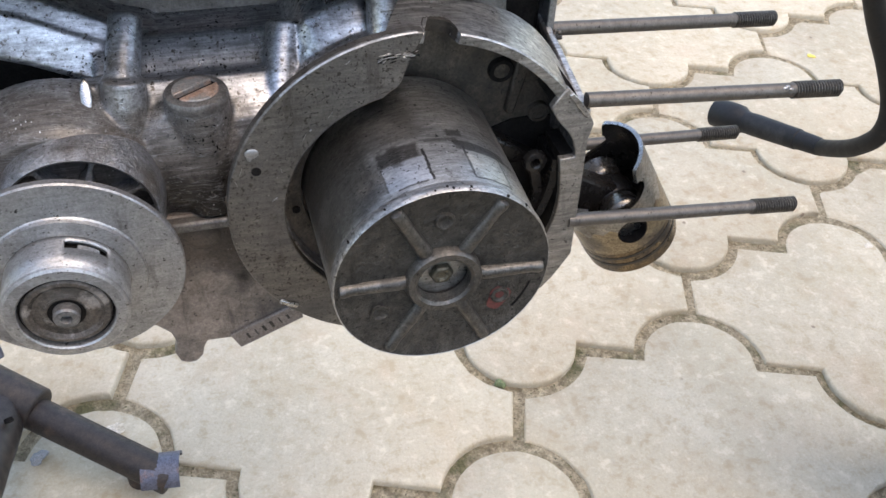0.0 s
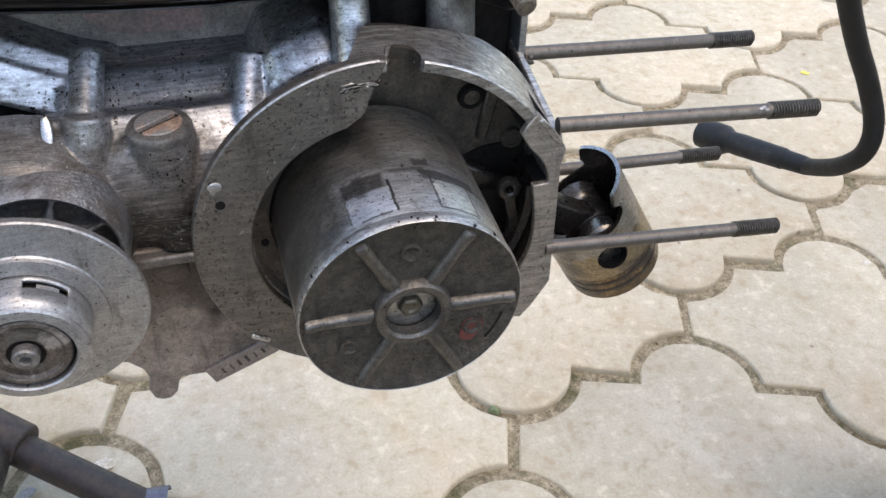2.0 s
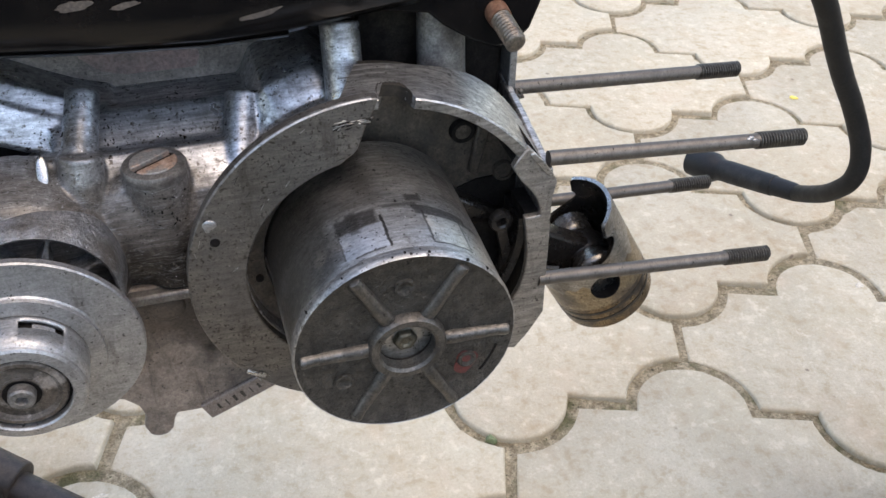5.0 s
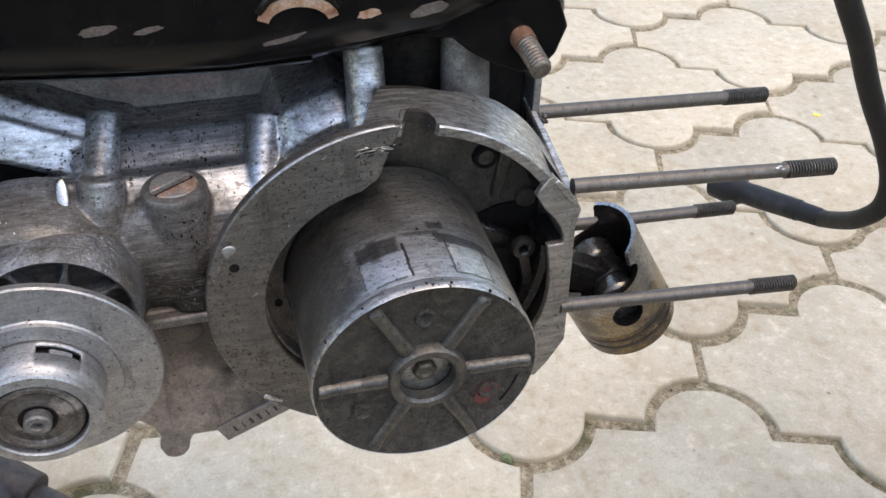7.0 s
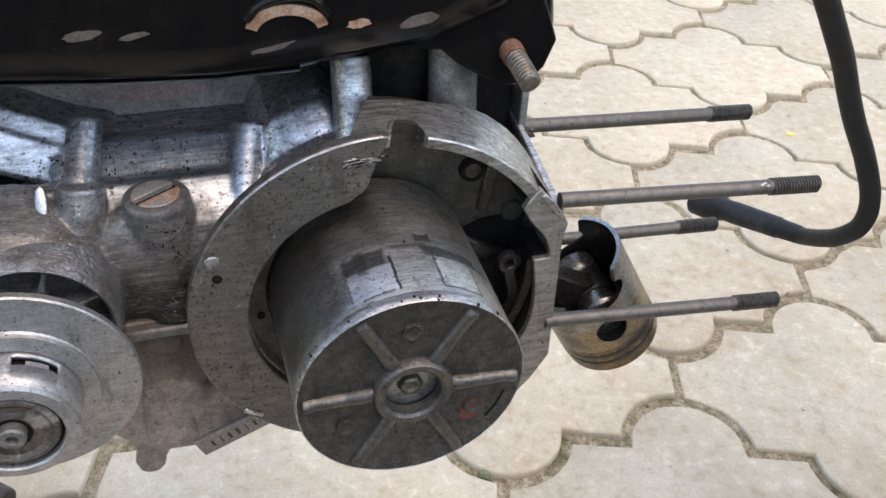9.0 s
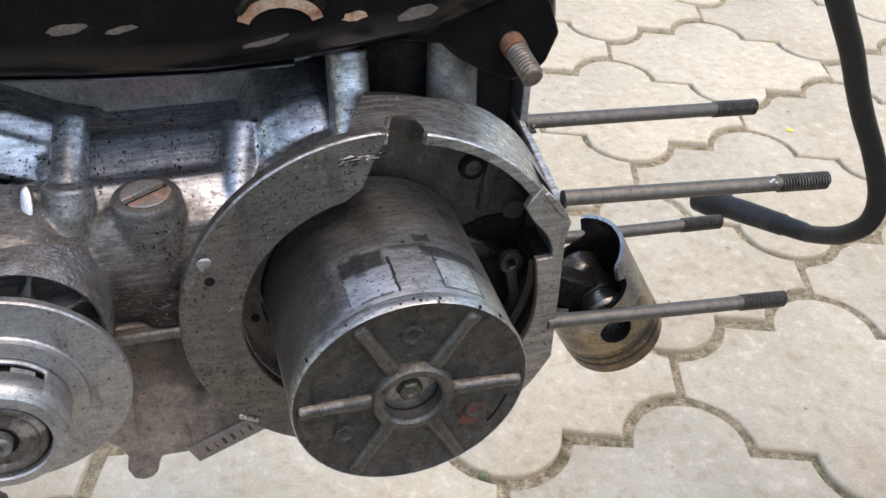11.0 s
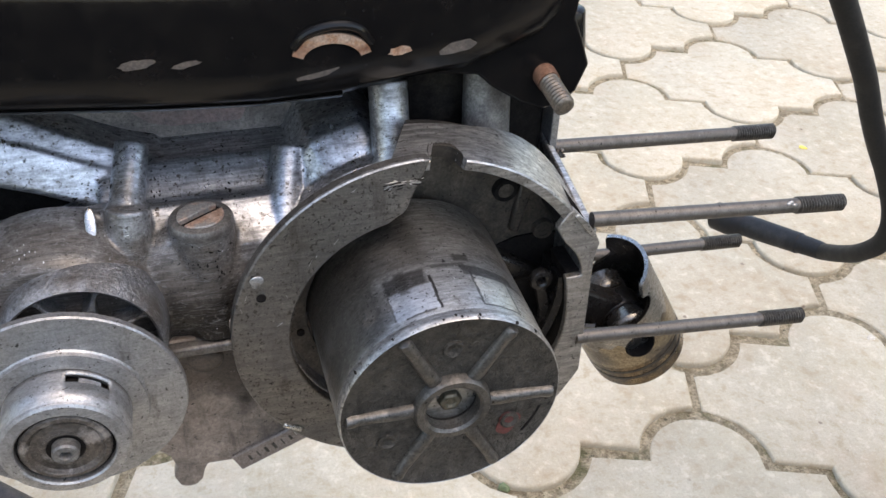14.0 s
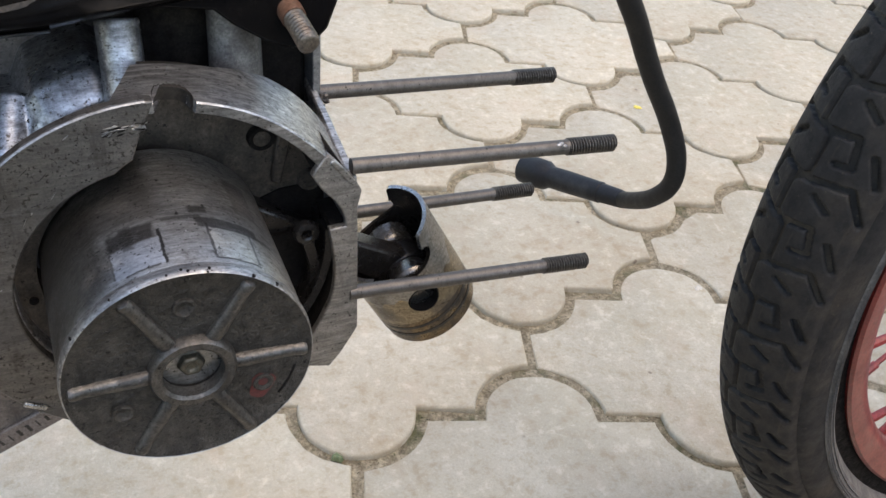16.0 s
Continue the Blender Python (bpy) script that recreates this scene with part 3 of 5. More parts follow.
def block_mesh(name, seed, gap=0.0042):
    rnd = random.Random(seed)
    line = block_outline()
    wob = [1 + 0.35 * (rnd.random() - 0.5) for _ in line]
    bm = bmesh.new()
    rows = []
    for more, z in ((0.0, -0.03), (0.0, -0.0034), (0.0006, -0.0012), (0.0020, 0.0)):
        pts = inset(line, gap + more)
        rows.append([(U * (p.x + 0.0007 * (w - 1) * 3) + V * (p.y + 0.001 * (w - 1) * 3)) + Vector((0, 0, z)) for p, w in zip(pts, wob)])
    loft(bm, rows)
    bmesh.ops.recalc_face_normals(bm, faces=bm.faces)
    me = bpy.data.meshes.new(name)
    bm.to_mesh(me)
    bm.free()
    for p in me.polygons:
        p.use_smooth = len(p.vertices) == 4
    me.set_sharp_from_angle(angle=radians(50))
    me.materials.append(paver_concrete)
    return me

# ---- motorcycle engine ----
CZ = 0.3628                     # height of the crankshaft
engine = thing("engine", "greasy grey aluminium two-stroke moped engine with cylinder removed and magneto exposed", "engine", (0, 0.07, CZ))


def cast(name, bm, material, parent, label="", voxel=0.0011, smooth=7):
    """One casting: the joined rough bodies melt into a single skin with rounded inner corners."""
    ob = part(name, bm, material, parent, label, sharp=180)
    mod = ob.modifiers.new("skin", "REMESH")
    mod.mode, mod.voxel_size, mod.use_smooth_shade = "VOXEL", voxel, True
    mod = ob.modifiers.new("fillets", "SMOOTH")
    mod.factor, mod.iterations = 0.5, smooth
    return ob


def ridge(bm, section, x0, x1):
    """A body of constant section (y, z) from x0 to x1."""
    loft(bm, [[(x0, y, z) for y, z in section], [(x1, y, z) for y, z in section]])


def away_from_camera(p, k):
    """A place on the shoulder of the case, scaled by k away from the camera's mean place, so its view stays."""
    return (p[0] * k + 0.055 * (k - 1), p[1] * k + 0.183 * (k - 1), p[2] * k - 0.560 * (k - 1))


bm = bmesh.new()
# crank chamber: solid behind the magneto, an open shell beside it
turned(bm, [(0.0, 0.0745), (0.0466, 0.0745), (0.0470, 0.100), (0.0476, 0.128), (0.0, 0.128)], (0, CZ), 80)
rings = []
for deg in range(96, 305, 3):
    flare = 0.0120 * min(1.0, max(0.0, (134 - deg) / 17)) * min(1.0, (deg - 92) / 9)
    k = 1.0 + 0.075 * min(1.0, max(0.0, (170 - deg) / 40))
    shell = [((0.0440, 0.0464), 1), ((0.0592, 0.0464), 1), ((0.0572, 0.0515), 1), ((0.0534, 0.0560), 1 + (k - 1) * 0.4), ((0.0536, 0.0590), k), ((0.0540 + flare * 0.55, 0.0640), k), ((0.0544 + flare, 0.0695), k), ((0.0560 + flare, 0.0760), k), ((0.0580 + flare, 0.1180), k), ((0.0440, 0.1250), 1)]
    rings.append([away_from_camera((r * math.cos(radians(deg)), y, CZ + r * math.sin(radians(deg))), q) for (r, y), q in shell])
loft(bm, rings)
# body towards the clutch: upright front, flat pad, sloping shoulder
ridge(bm, [(0.0672, 0.349), (0.0672, 0.380), (0.0688, 0.3862), (0.0712, 0.3884), (0.0820, 0.3972), (0.0838, 0.3966), (0.0868, 0.3953), (0.0886, 0.3962), (0.0988, 0.4048), (0.1138, 0.4046), (0.150, 0.404), (0.150, 0.349)], -0.100, -0.02)
loft(bm, [[(x, y, z - (drop if z > 0.36 else 0)) for y, z in ((0.0640, 0.349), (0.0640, 0.374), (0.0675, 0.386), (0.0785, 0.4005), (0.0850, 0.4000), (0.0960, 0.3800), (0.140, 0.3800), (0.140, 0.349))] for x, drop in ((-0.24, 0.012), (-0.122, 0.007), (-0.110, 0.0015), (-0.085, 0.0))])
# dome round the clutch
turned(bm, [(0.0, 0.0575), (0.0290, 0.0575), (0.0315, 0.061), (0.0340, 0.068), (0.0372, 0.082), (0.0, 0.085)], (-0.1145, 0.3650), 56)
# filler boss
rod(bm, (-0.0672, 0.0722, 0.352), (-0.0677, 0.0716, 0.3955), 0.0114, 0.0103, n=32)
sphere(bm, (-0.0730, 0.0740, 0.3700), 1.0, (0.0260, 0.0130, 0.0230))
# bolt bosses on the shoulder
rod(bm, away_from_camera((-0.0905, 0.0722, 0.4000), 1.025), away_from_camera((-0.0861, 0.0922, 0.4165), 1.014), 0.0060, 0.0056, n=28)
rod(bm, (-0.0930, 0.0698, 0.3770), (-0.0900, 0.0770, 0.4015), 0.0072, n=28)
rod(bm, away_from_camera((-0.0410, 0.0640, 0.3920), 1.045), away_from_camera((-0.0360, 0.0815, 0.4145), 1.050), 0.0060, n=28)
rod(bm, away_from_camera((-0.0058, 0.0550, 0.4130), 1.08), away_from_camera((-0.0026, 0.0785, 0.4372), 1.035), 0.0068, n=28)
# arm towards the gearbox, rising away from the bosses, with a gap under it
arm = []
for x, zb, k in ((-0.078, 0.3965, 0.0118), (-0.088, 0.3985, 0.0125), (-0.0965, 0.4005, 0.0140), (-0.1060, 0.4050, 0.0142), (-0.1165, 0.4100, 0.0146), (-0.145, 0.4205, 0.0155), (-0.20, 0.435, 0.017)):
    section = ((0.0850, -0.0040), (0.0800, -0.0020), (0.0796, -0.0002), (0.0806, 0.0012), (0.0806 + 0.34 * k, 0.0012 + 0.70 * k), (0.0812 + 0.36 * k, 0.0016 + 0.70 * k), (0.0814 + 0.64 * k, 0.0018 + 1.14 * k), (0.0850 + 0.80 * k, 0.0022 + 1.18 * k), (0.1250, 0.0022 + 1.20 * k), (0.1250, -0.003))
    arm.append([away_from_camera((x, y, zb + z), 1.045) for y, z in section])
loft(bm, arm)
# back of the gap under the arm
block(bm, (-0.24, -0.09), (0.1385, 0.165), (0.375, 0.405))
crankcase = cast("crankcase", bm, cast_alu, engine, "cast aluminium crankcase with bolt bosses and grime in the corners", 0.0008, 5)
# black block puts the shade under the arm into the colour
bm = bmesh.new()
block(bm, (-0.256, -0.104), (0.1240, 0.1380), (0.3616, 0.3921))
part("recess_back", bm, shade_grit_black, crankcase, "black block painting the shade under the arm")
bm = bmesh.new()
block(bm, (-0.086, -0.047), (0.0600, 0.072), (0.3470, 0.3512))
part("ledge", bm, plug_side, crankcase, "narrow grey grimy ledge", soften=0.0012)

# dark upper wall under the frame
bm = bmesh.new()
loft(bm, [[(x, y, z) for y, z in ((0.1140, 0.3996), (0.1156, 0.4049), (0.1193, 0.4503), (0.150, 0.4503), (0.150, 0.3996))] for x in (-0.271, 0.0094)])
upper_wall = part("upper_wall", bm, wall_dark, engine, "dark upper case wall, one end painted black for shade", soften=0.002)
bm = bmesh.new()
slab(bm, [(-0.0877, 0.4165), (-0.0814, 0.4107), (-0.0698, 0.4076), (-0.0571, 0.4065), (-0.0487, 0.4091), (-0.0471, 0.4128), (-0.0492, 0.4250), (-0.0877, 0.4250)], 0.1159, 0.1200)
part("paint_stain", bm, red_stain, upper_wall, "faint red paint left on the case wall")

# magneto housing: open ring with a flat towards the cylinder
bm = bmesh.new()
RX, RZ, RR = 0.0010, CZ + 0.0008, 0.0645
outer = [(0.0022, 0.4277)] + arc(RX, RZ, RR, 92, 310, 70) + [(0.0480, 0.3160)]
inner = [(0.0460, 0.3270)] + arc(0, CZ, 0.0510, -40, -52, 4) + arc(0, CZ, 0.0444, -64, -256, 60) + [(-0.0083, 0.4079), (-0.0060, 0.4093), (-0.0047, 0.4112), (-0.0028, 0.4165), (-0.0008, 0.4214), (0.0008, 0.4243)]
slab(bm, outer + inner, 0.042, 0.0466)
housing = part("magneto_housing", bm, flange_alu, engine, "scratched grey machined magneto housing ring", soften=0.0006)
# paler strip paints the highlight along the ring's worn upper edge
bm = bmesh.new()
loft(bm, [[(RX + r * math.cos(radians(a)), y, RZ + r * math.sin(radians(a))) for r, y in ((RR - 0.0003, 0.0418), (RR + 0.00012, 0.0422), (RR + 0.00015, 0.0430 + 0.0004 * math.sin(a * 0.9)), (RR - 0.0003, 0.0432))] for a in range(91, 134, 2)])
part("worn_edge", bm, clutch_alu, housing, "pale strip for the worn, lit upper edge")
flange_line = [(0.0530, 0.4020), (0.0513, 0.4008), (0.0490, 0.3975), (0.0474, 0.3948), (0.0492, 0.3918), (0.0511, 0.3887), (0.0548, 0.3845), (0.0574, 0.3806), (0.0590, 0.3760), (0.0593, 0.3729), (0.0534, 0.3727), (0.0546, 0.3662), (0.0556, 0.3570), (0.0556, 0.3503), (0.0549, 0.3440), (0.0537, 0.3396), (0.0500, 0.3310), (0.0460, 0.3240),
               (0.0460, 0.3110), (0.0540, 0.3085), (0.0584, 0.3141), (0.0634, 0.3230), (0.0648, 0.3257), (0.0638, 0.3620), (0.0632, 0.3797), (0.0645, 0.3865), (0.0620, 0.3915)]
bm = bmesh.new()
slab(bm, flange_line, 0.0418, 0.0448)
part("cylinder_flange", bm, flange_pale, housing, "scratched flange beside the cylinder joint", soften=0.0005)
# the shade behind the thin flange is painted as a black slab
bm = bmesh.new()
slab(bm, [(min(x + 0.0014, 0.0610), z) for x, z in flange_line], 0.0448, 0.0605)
part("flange_back", bm, shade_grit_black, housing, "flange back painted black for its shade")
bm = bmesh.new()
slab(bm, [(0.0531, 0.3996), (0.0546, 0.4004), (0.0580, 0.3966), (0.0622, 0.3908), (0.0609, 0.3896), (0.0566, 0.3950)], 0.0410, 0.0420)
part("gasket_scrap", bm, wall_alu, housing, "bright scraped ridge on the flange", soften=0.0003)
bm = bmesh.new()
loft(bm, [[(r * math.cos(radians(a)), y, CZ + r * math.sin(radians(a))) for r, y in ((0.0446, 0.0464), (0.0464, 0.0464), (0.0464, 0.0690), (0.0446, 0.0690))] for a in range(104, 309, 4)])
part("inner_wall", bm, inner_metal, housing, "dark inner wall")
bm = bmesh.new()
wall, n = [], 84
for i in range(n + 1):
    deg = 99.7 - (99.7 - 25.0) * i / n
    back = min(deg, 90.6 - (90.6 - 29.0) * i / n)
    side_of = (deg - 83.0) / 5.0
    cut = max(0.0, 1 - abs(side_of) ** (3.2 if side_of < 0 else 5.0))
    front = 0.0424 + 0.0088 * cut ** 0.5
    bend = min(1.0, max(0.0, (48 - deg) / 22))
    swell = min(1.0, max(0.0, (84 - deg) / 40))
    r_front, r_back = 0.0645 + 0.0024 * bend * bend, 0.0655 + 0.0026 * swell + 0.0010 * bend
    y_back = 0.0645 + 0.0055 * min(1.0, max(0.0, (70 - back) / 18))
    ring = []
    for r, y, d in ((r_front - 0.0005, front, deg), (r_front, front + 0.0005, deg), (r_front * 0.6 + r_back * 0.4, front + 0.4 * (y_back - front), deg * 0.6 + back * 0.4), (r_back, y_back, back), (0.0609, y_back, back), (0.0609, front + 0.0003, deg), (0.0612, front, deg)):
        ring.append((r * math.cos(radians(d)), y, CZ + r * math.sin(radians(d))))
    wall.append(ring)
loft(bm, wall)
part("rim_wall", bm, wall_alu, housing, "thick filed rim with a round notch", sharp=30)
bm = bmesh.new()
lining = []
for i in range(41):
    deg = 78.1 + 9.8 * i / 40
    side_of = (deg - 83.0) / 5.0
    front = 0.0424 + 0.0088 * max(0.0, 1 - abs(side_of) ** (3.2 if side_of < 0 else 5.0)) ** 0.5
    wob = 0.0004 * math.sin(deg * 5.1) + 0.0003 * math.sin(deg * 11)
    lining.append([(r * math.cos(radians(deg)), y, CZ + r * math.sin(radians(deg))) for r, y in ((0.0607, front + 0.0022), (0.0607, front - 0.0003), (0.0647, front - 0.0003), (0.0650, front + 0.0010 + wob), (0.0640, front + 0.0022))])
loft(bm, lining)
part("notch_grease", bm, ring_dark, housing, "black grease in the notch", sharp=40)
bm = bmesh.new()
loft(bm, [[(x, y, z) for y, z in ((0.0430, 0.330), (0.0430, 0.3915), (0.0740, 0.3985), (0.1030, 0.4040), (0.1030, 0.330))] for x in (0.0600, 0.0632)])
part("cylinder_face", bm, wall_alu, housing, "flat machined cylinder joint face", soften=0.0008)
bm = bmesh.new()
slab(bm, [(0.0612, 0.396), (0.0642, 0.396), (0.0642, 0.4260), (0.0612, 0.4240)], 0.086, 0.105)
part("joint_plate", bm, clutch_alu, engine, "thin joint plate edge", soften=0.0005)
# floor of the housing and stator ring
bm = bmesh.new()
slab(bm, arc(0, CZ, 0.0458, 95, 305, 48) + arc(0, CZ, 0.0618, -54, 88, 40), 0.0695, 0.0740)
floor_plate = part("housing_floor", bm, inner_metal, engine, "dark brown housing floor")
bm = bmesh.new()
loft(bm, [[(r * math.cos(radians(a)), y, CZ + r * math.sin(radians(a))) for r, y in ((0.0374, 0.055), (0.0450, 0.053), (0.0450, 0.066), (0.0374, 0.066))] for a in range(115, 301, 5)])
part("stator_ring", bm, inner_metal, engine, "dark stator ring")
for x, z, r in ((0.0380, 0.3955, 0.0048), (0.0545, 0.3760, 0.0042)):
    bm = bmesh.new()
    turned(bm, [(r * 0.62, 0.0688), (r * 0.62, 0.0672), (r * 0.9, 0.0672), (r, 0.0682), (r, 0.0702)], (x, z), 28)
    screw = part("stator_screw", bm, shade_grit_black if x < 0.05 else inner_metal, floor_plate, "dark stator screw")
    bm = bmesh.new()
    turned(bm, [(r * 0.7, 0.0690), (r * 0.66, 0.0676), (0.0, 0.0674)], (x, z), 24)
    part("screw_head", bm, inner_metal, screw, "brown greasy screw head")
bm = bmesh.new()
slab(bm, [(0.0440, 0.402), (0.0490, 0.3975), (0.0440, 0.376), (0.0405, 0.378)], 0.0670, 0.070)
part("inner_rib", bm, inner_metal, floor_plate, soften=0.001)
# black disc paints the dark of a small hole
bm = bmesh.new()
turned(bm, [(0.0014, 0.0520), (0.0014, 0.0528), (0.0, 0.0528)], (-0.0398, 0.3575), 16)
part("ring_hole", bm, shade_grit_black, housing)
bm = bmesh.new()
turned(bm, [(0.0017, 0.0530), (0.0017, 0.0505), (0.0024, 0.0500), (0.0040, 0.0503), (0.0045, 0.0512), (0.0045, 0.0530)], (0.0484, 0.3658), 32, cap=False)
clip = part("stator_clip", bm, rod_steel, engine, "curved dark oily stator clip with an eye")
bm = bmesh.new()
line = smooth_line([(0.0488, 0.0515, 0.3620), (0.0500, 0.0520, 0.3570), (0.0515, 0.0525, 0.3500), (0.0515, 0.0535, 0.3430), (0.0490, 0.0550, 0.3350)], 8)
loft(bm, [[p + Vector((sx * (0.0024 - 0.00002 * i), sy, 0)) for sx, sy in ((-1, 0.0012), (-0.8, -0.0004), (0.8, -0.0004), (1, 0.0012))] for i, p in enumerate(line)])
part("clip_tail", bm, rod_steel, clip)
bm = bmesh.new()
loft(bm, [[(r * math.cos(radians(a)), y, CZ + r * math.sin(radians(a))) for r, y in ((0.0548, 0.050), (0.0572, 0.049), (0.0572, 0.066), (0.0548, 0.066))] for a in range(-40, 7, 4)])
part("stator_shoe", bm, rod_steel, engine, "laminated stator shoe")
# black sheets on the floor plate paint in a dark cavity's shade
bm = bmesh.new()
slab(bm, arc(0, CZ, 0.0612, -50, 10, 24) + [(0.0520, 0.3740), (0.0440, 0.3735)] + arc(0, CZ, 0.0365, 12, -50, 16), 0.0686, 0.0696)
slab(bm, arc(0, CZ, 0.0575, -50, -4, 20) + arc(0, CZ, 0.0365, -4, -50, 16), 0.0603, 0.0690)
part("inner_pocket", bm, shade_grit_black, floor_plate, "black sheets painting a shaded cavity")
# small hole painted as a black disc, raised slot and pin mark on the ring
bm = bmesh.new()
turned(bm, [(0.0016, 0.0417), (0.0016, 0.0419), (0.0, 0.0419)], (-0.0525, 0.3838), 18)
part("oil_hole", bm, shade_grit_black, housing)
bm = bmesh.new()
sphere(bm, (-0.0533, 0.0418, 0.3910), 0.0020, (1.15, 0.3, 0.9))
sphere(bm, (-0.0541, 0.0418, 0.3894), 0.0010, (1.0, 0.4, 1.3))
part("witness_mark", bm, clutch_alu, housing, "small peened lump")
bm = bmesh.new()
block(bm, (-0.0500, -0.0425), (0.0412, 0.0425), (0.3215, 0.3235), pose(0, 0, 0, 0, 32, 0))
part("witness_mark", bm, bright_rim, housing, soften=0.0006)

# magneto rotor
R_DRUM = 0.0353
rotor_at = (0, CZ)
bm = bmesh.new()
turned(bm, [(0.0335, 0.064), (R_DRUM + 0.0006, 0.064), (R_DRUM + 0.0004, 0.030), (R_DRUM, 0.0045), (R_DRUM - 0.0002, 0.0040)], rotor_at, 96)
rotor = part("magneto_rotor", bm, rotor_drum, engine, "smeared grey turned magneto rotor drum")
bm = bmesh.new()
turned(bm, [(R_DRUM + 0.0002, 0.0048), (R_DRUM + 0.0004, 0.0030), (R_DRUM + 0.0002, 0.0010), (R_DRUM - 0.0001, 0.0004), (R_DRUM - 0.0004, 0.0006)], rotor_at, 96, cap=False)
part("rim_edge", bm, wall_alu, rotor, "bright worn rim edge")
bm = bmesh.new()
turned(bm, [(R_DRUM - 0.0003, 0.00052), (R_DRUM - 0.0008, 0.0008), (0.0255, 0.0016), (0.0108, 0.0020)], rotor_at, 96, cap=False)
face = part("rotor_face", bm, rotor_face, rotor, "dark greasy cast rotor face")
bm = bmesh.new()
turned(bm, [(0.0127, 0.0020), (0.0124, -0.0004), (0.0117, -0.0014), (0.0098, -0.0014), (0.0088, -0.0006), (0.0085, 0.0030)], rotor_at, 64, cap=False)
part("hub", bm, rib_metal, rotor, "raised round hub")
# bore lining is black to paint in the shade of the hub hole
bm = bmesh.new()
turned(bm, [(0.0112, 0.0020), (0.0087, 0.0014), (0.0085, 0.0120), (0.0, 0.0120)], rotor_at, 64, cap=False)
part("hub_bore", bm, shade_grit_black, rotor, "bore painted black for its shade")
for k in range(6):
    a = radians(58 + 60 * k)
    c, s = math.cos(a), math.sin(a)
    rings = []
    for q, w, hgt in ((0.0118, 0.0024, 0.0020), (0.0150, 0.0023, 0.0026), (0.0220, 0.0021, 0.0024), (0.0296, 0.0020, 0.0024), (0.0322, 0.0022, 0.0031), (0.0333, 0.0019, 0.0028), (0.0339, 0.0008, 0.0008)):
        ring = []
        for j in range(9):
            b = math.pi * j / 8
            off, up = w * math.cos(b) * 1.08, hgt * math.sin(b) ** 0.8
            ring.append((c * q - s * off, 0.0018 - up, CZ + s * q + c * off))
        rings.append(ring)
    bm = bmesh.new()
    loft(bm, rings)
    part("rib", bm, rib_metal, rotor)
for k, deg in enumerate((91, 209, -31)):
    a = radians(deg)
    x, z = 0.0234 * math.cos(a), CZ + 0.0234 * math.sin(a)
    bm = bmesh.new()
    turned(bm, [(0.0034, 0.0019), (0.0031, 0.0008), (0.0026, 0.0006), (0.0014, 0.0015), (0.0, 0.0016)], (x, z), 28, cap=False)
    part("rivet", bm, rotor_face, rotor, "round rivet head with a hollow centre")
a = radians(-31)
x, z = 0.0234 * math.cos(a), CZ + 0.0234 * math.sin(a)
bm = bmesh.new()
blob = [(x + (0.0036 + 0.0004 * math.sin(3 * t + 1) + 0.0034 * max(0, math.cos(t + 1.75)) ** 2) * math.cos(t), z + (0.0034 + 0.0004 * math.sin(4 * t) + 0.0034 * max(0, math.cos(t + 1.75)) ** 2) * math.sin(t)) for t in [2 * math.pi * i / 36 for i in range(36)]]
slab(bm, blob, 0.00145, 0.0019)
part("paint_mark", bm, red_paint, rotor, "dab of dull red paint")
bm = bmesh.new()
loft(bm, [[(r * math.cos(radians(a)), y, CZ + r * math.sin(radians(a))) for r, y in ((0.0298 + 0.00002 * (a + 45), 0.0009), (0.0305 + 0.00002 * (a + 45), 0.0009), (0.0305 + 0.00002 * (a + 45), 0.002), (0.0298 + 0.00002 * (a + 45), 0.002))] for a in range(-36, -13, 2)])
part("scratch", bm, shade_grit_black, rotor, "black curved scratch")
# washer blackened too, for the same shade down the hole
bm = bmesh.new()
rod(bm, (0, 0.010, CZ), (0, 0.0050, CZ), 0.0062, 0.0060, n=32, rounded=0.0006)
part("washer", bm, shade_grit_black, rotor)
bm = bmesh.new()
turned(bm, [(0.0, 0.0095), (0.0041, 0.0095), (0.0041, 0.0032), (0.0034, 0.0020), (0.0021, 0.0018), (0.0017, 0.0025), (0.0, 0.0025)], rotor_at, 6)
part("nut", bm, nut_brass, rotor, "dull yellowish shaft nut", soften=0.0004)


rotor.matrix_basis = Matrix.Translation((-0.0004, 0, 0.0009))

# nicks on the rim
rnd = random.Random(21)
for k in range(16):
    a = radians(rnd.uniform(76, 90) if k < 10 else rnd.uniform(30, 150))
    w = rnd.uniform(0.0002, 0.0007)
    bm = bmesh.new()
    sphere(bm, (0, 0, 0), w, (1.0, 1.4, 0.4))
    bmesh.ops.transform(bm, matrix=Matrix.Translation(((R_DRUM + 0.0002) * math.cos(a), rnd.uniform(0.0004, 0.0030), CZ + (R_DRUM + 0.0002) * math.sin(a))), verts=bm.verts)
    part("rim_nick", bm, shade_grit_black, rotor)

# clutch with its outer disc
CX, CLZ = -0.1132, 0.3585
clutch_at = (CX, CLZ)
bm = bmesh.new()
turned(bm, [(0.0300, 0.0362), (0.0352, 0.0362), (0.0358, 0.0356), (0.0358, 0.0336), (0.0354, 0.0329), (0.0300, 0.0325), (0.0243, 0.0322), (0.0238, 0.0316), (0.0236, 0.0302), (0.0188, 0.0298)], clutch_at, 96, cap=False)
clutch = part("clutch_disc", bm, clutch_alu, engine, "dull turned aluminium clutch disc with a stepped hub", sharp=25)
bm = bmesh.new()
n, slot = 120, (38, 80)
rows = [0.0300, 0.0280, 0.0244, 0.0164]
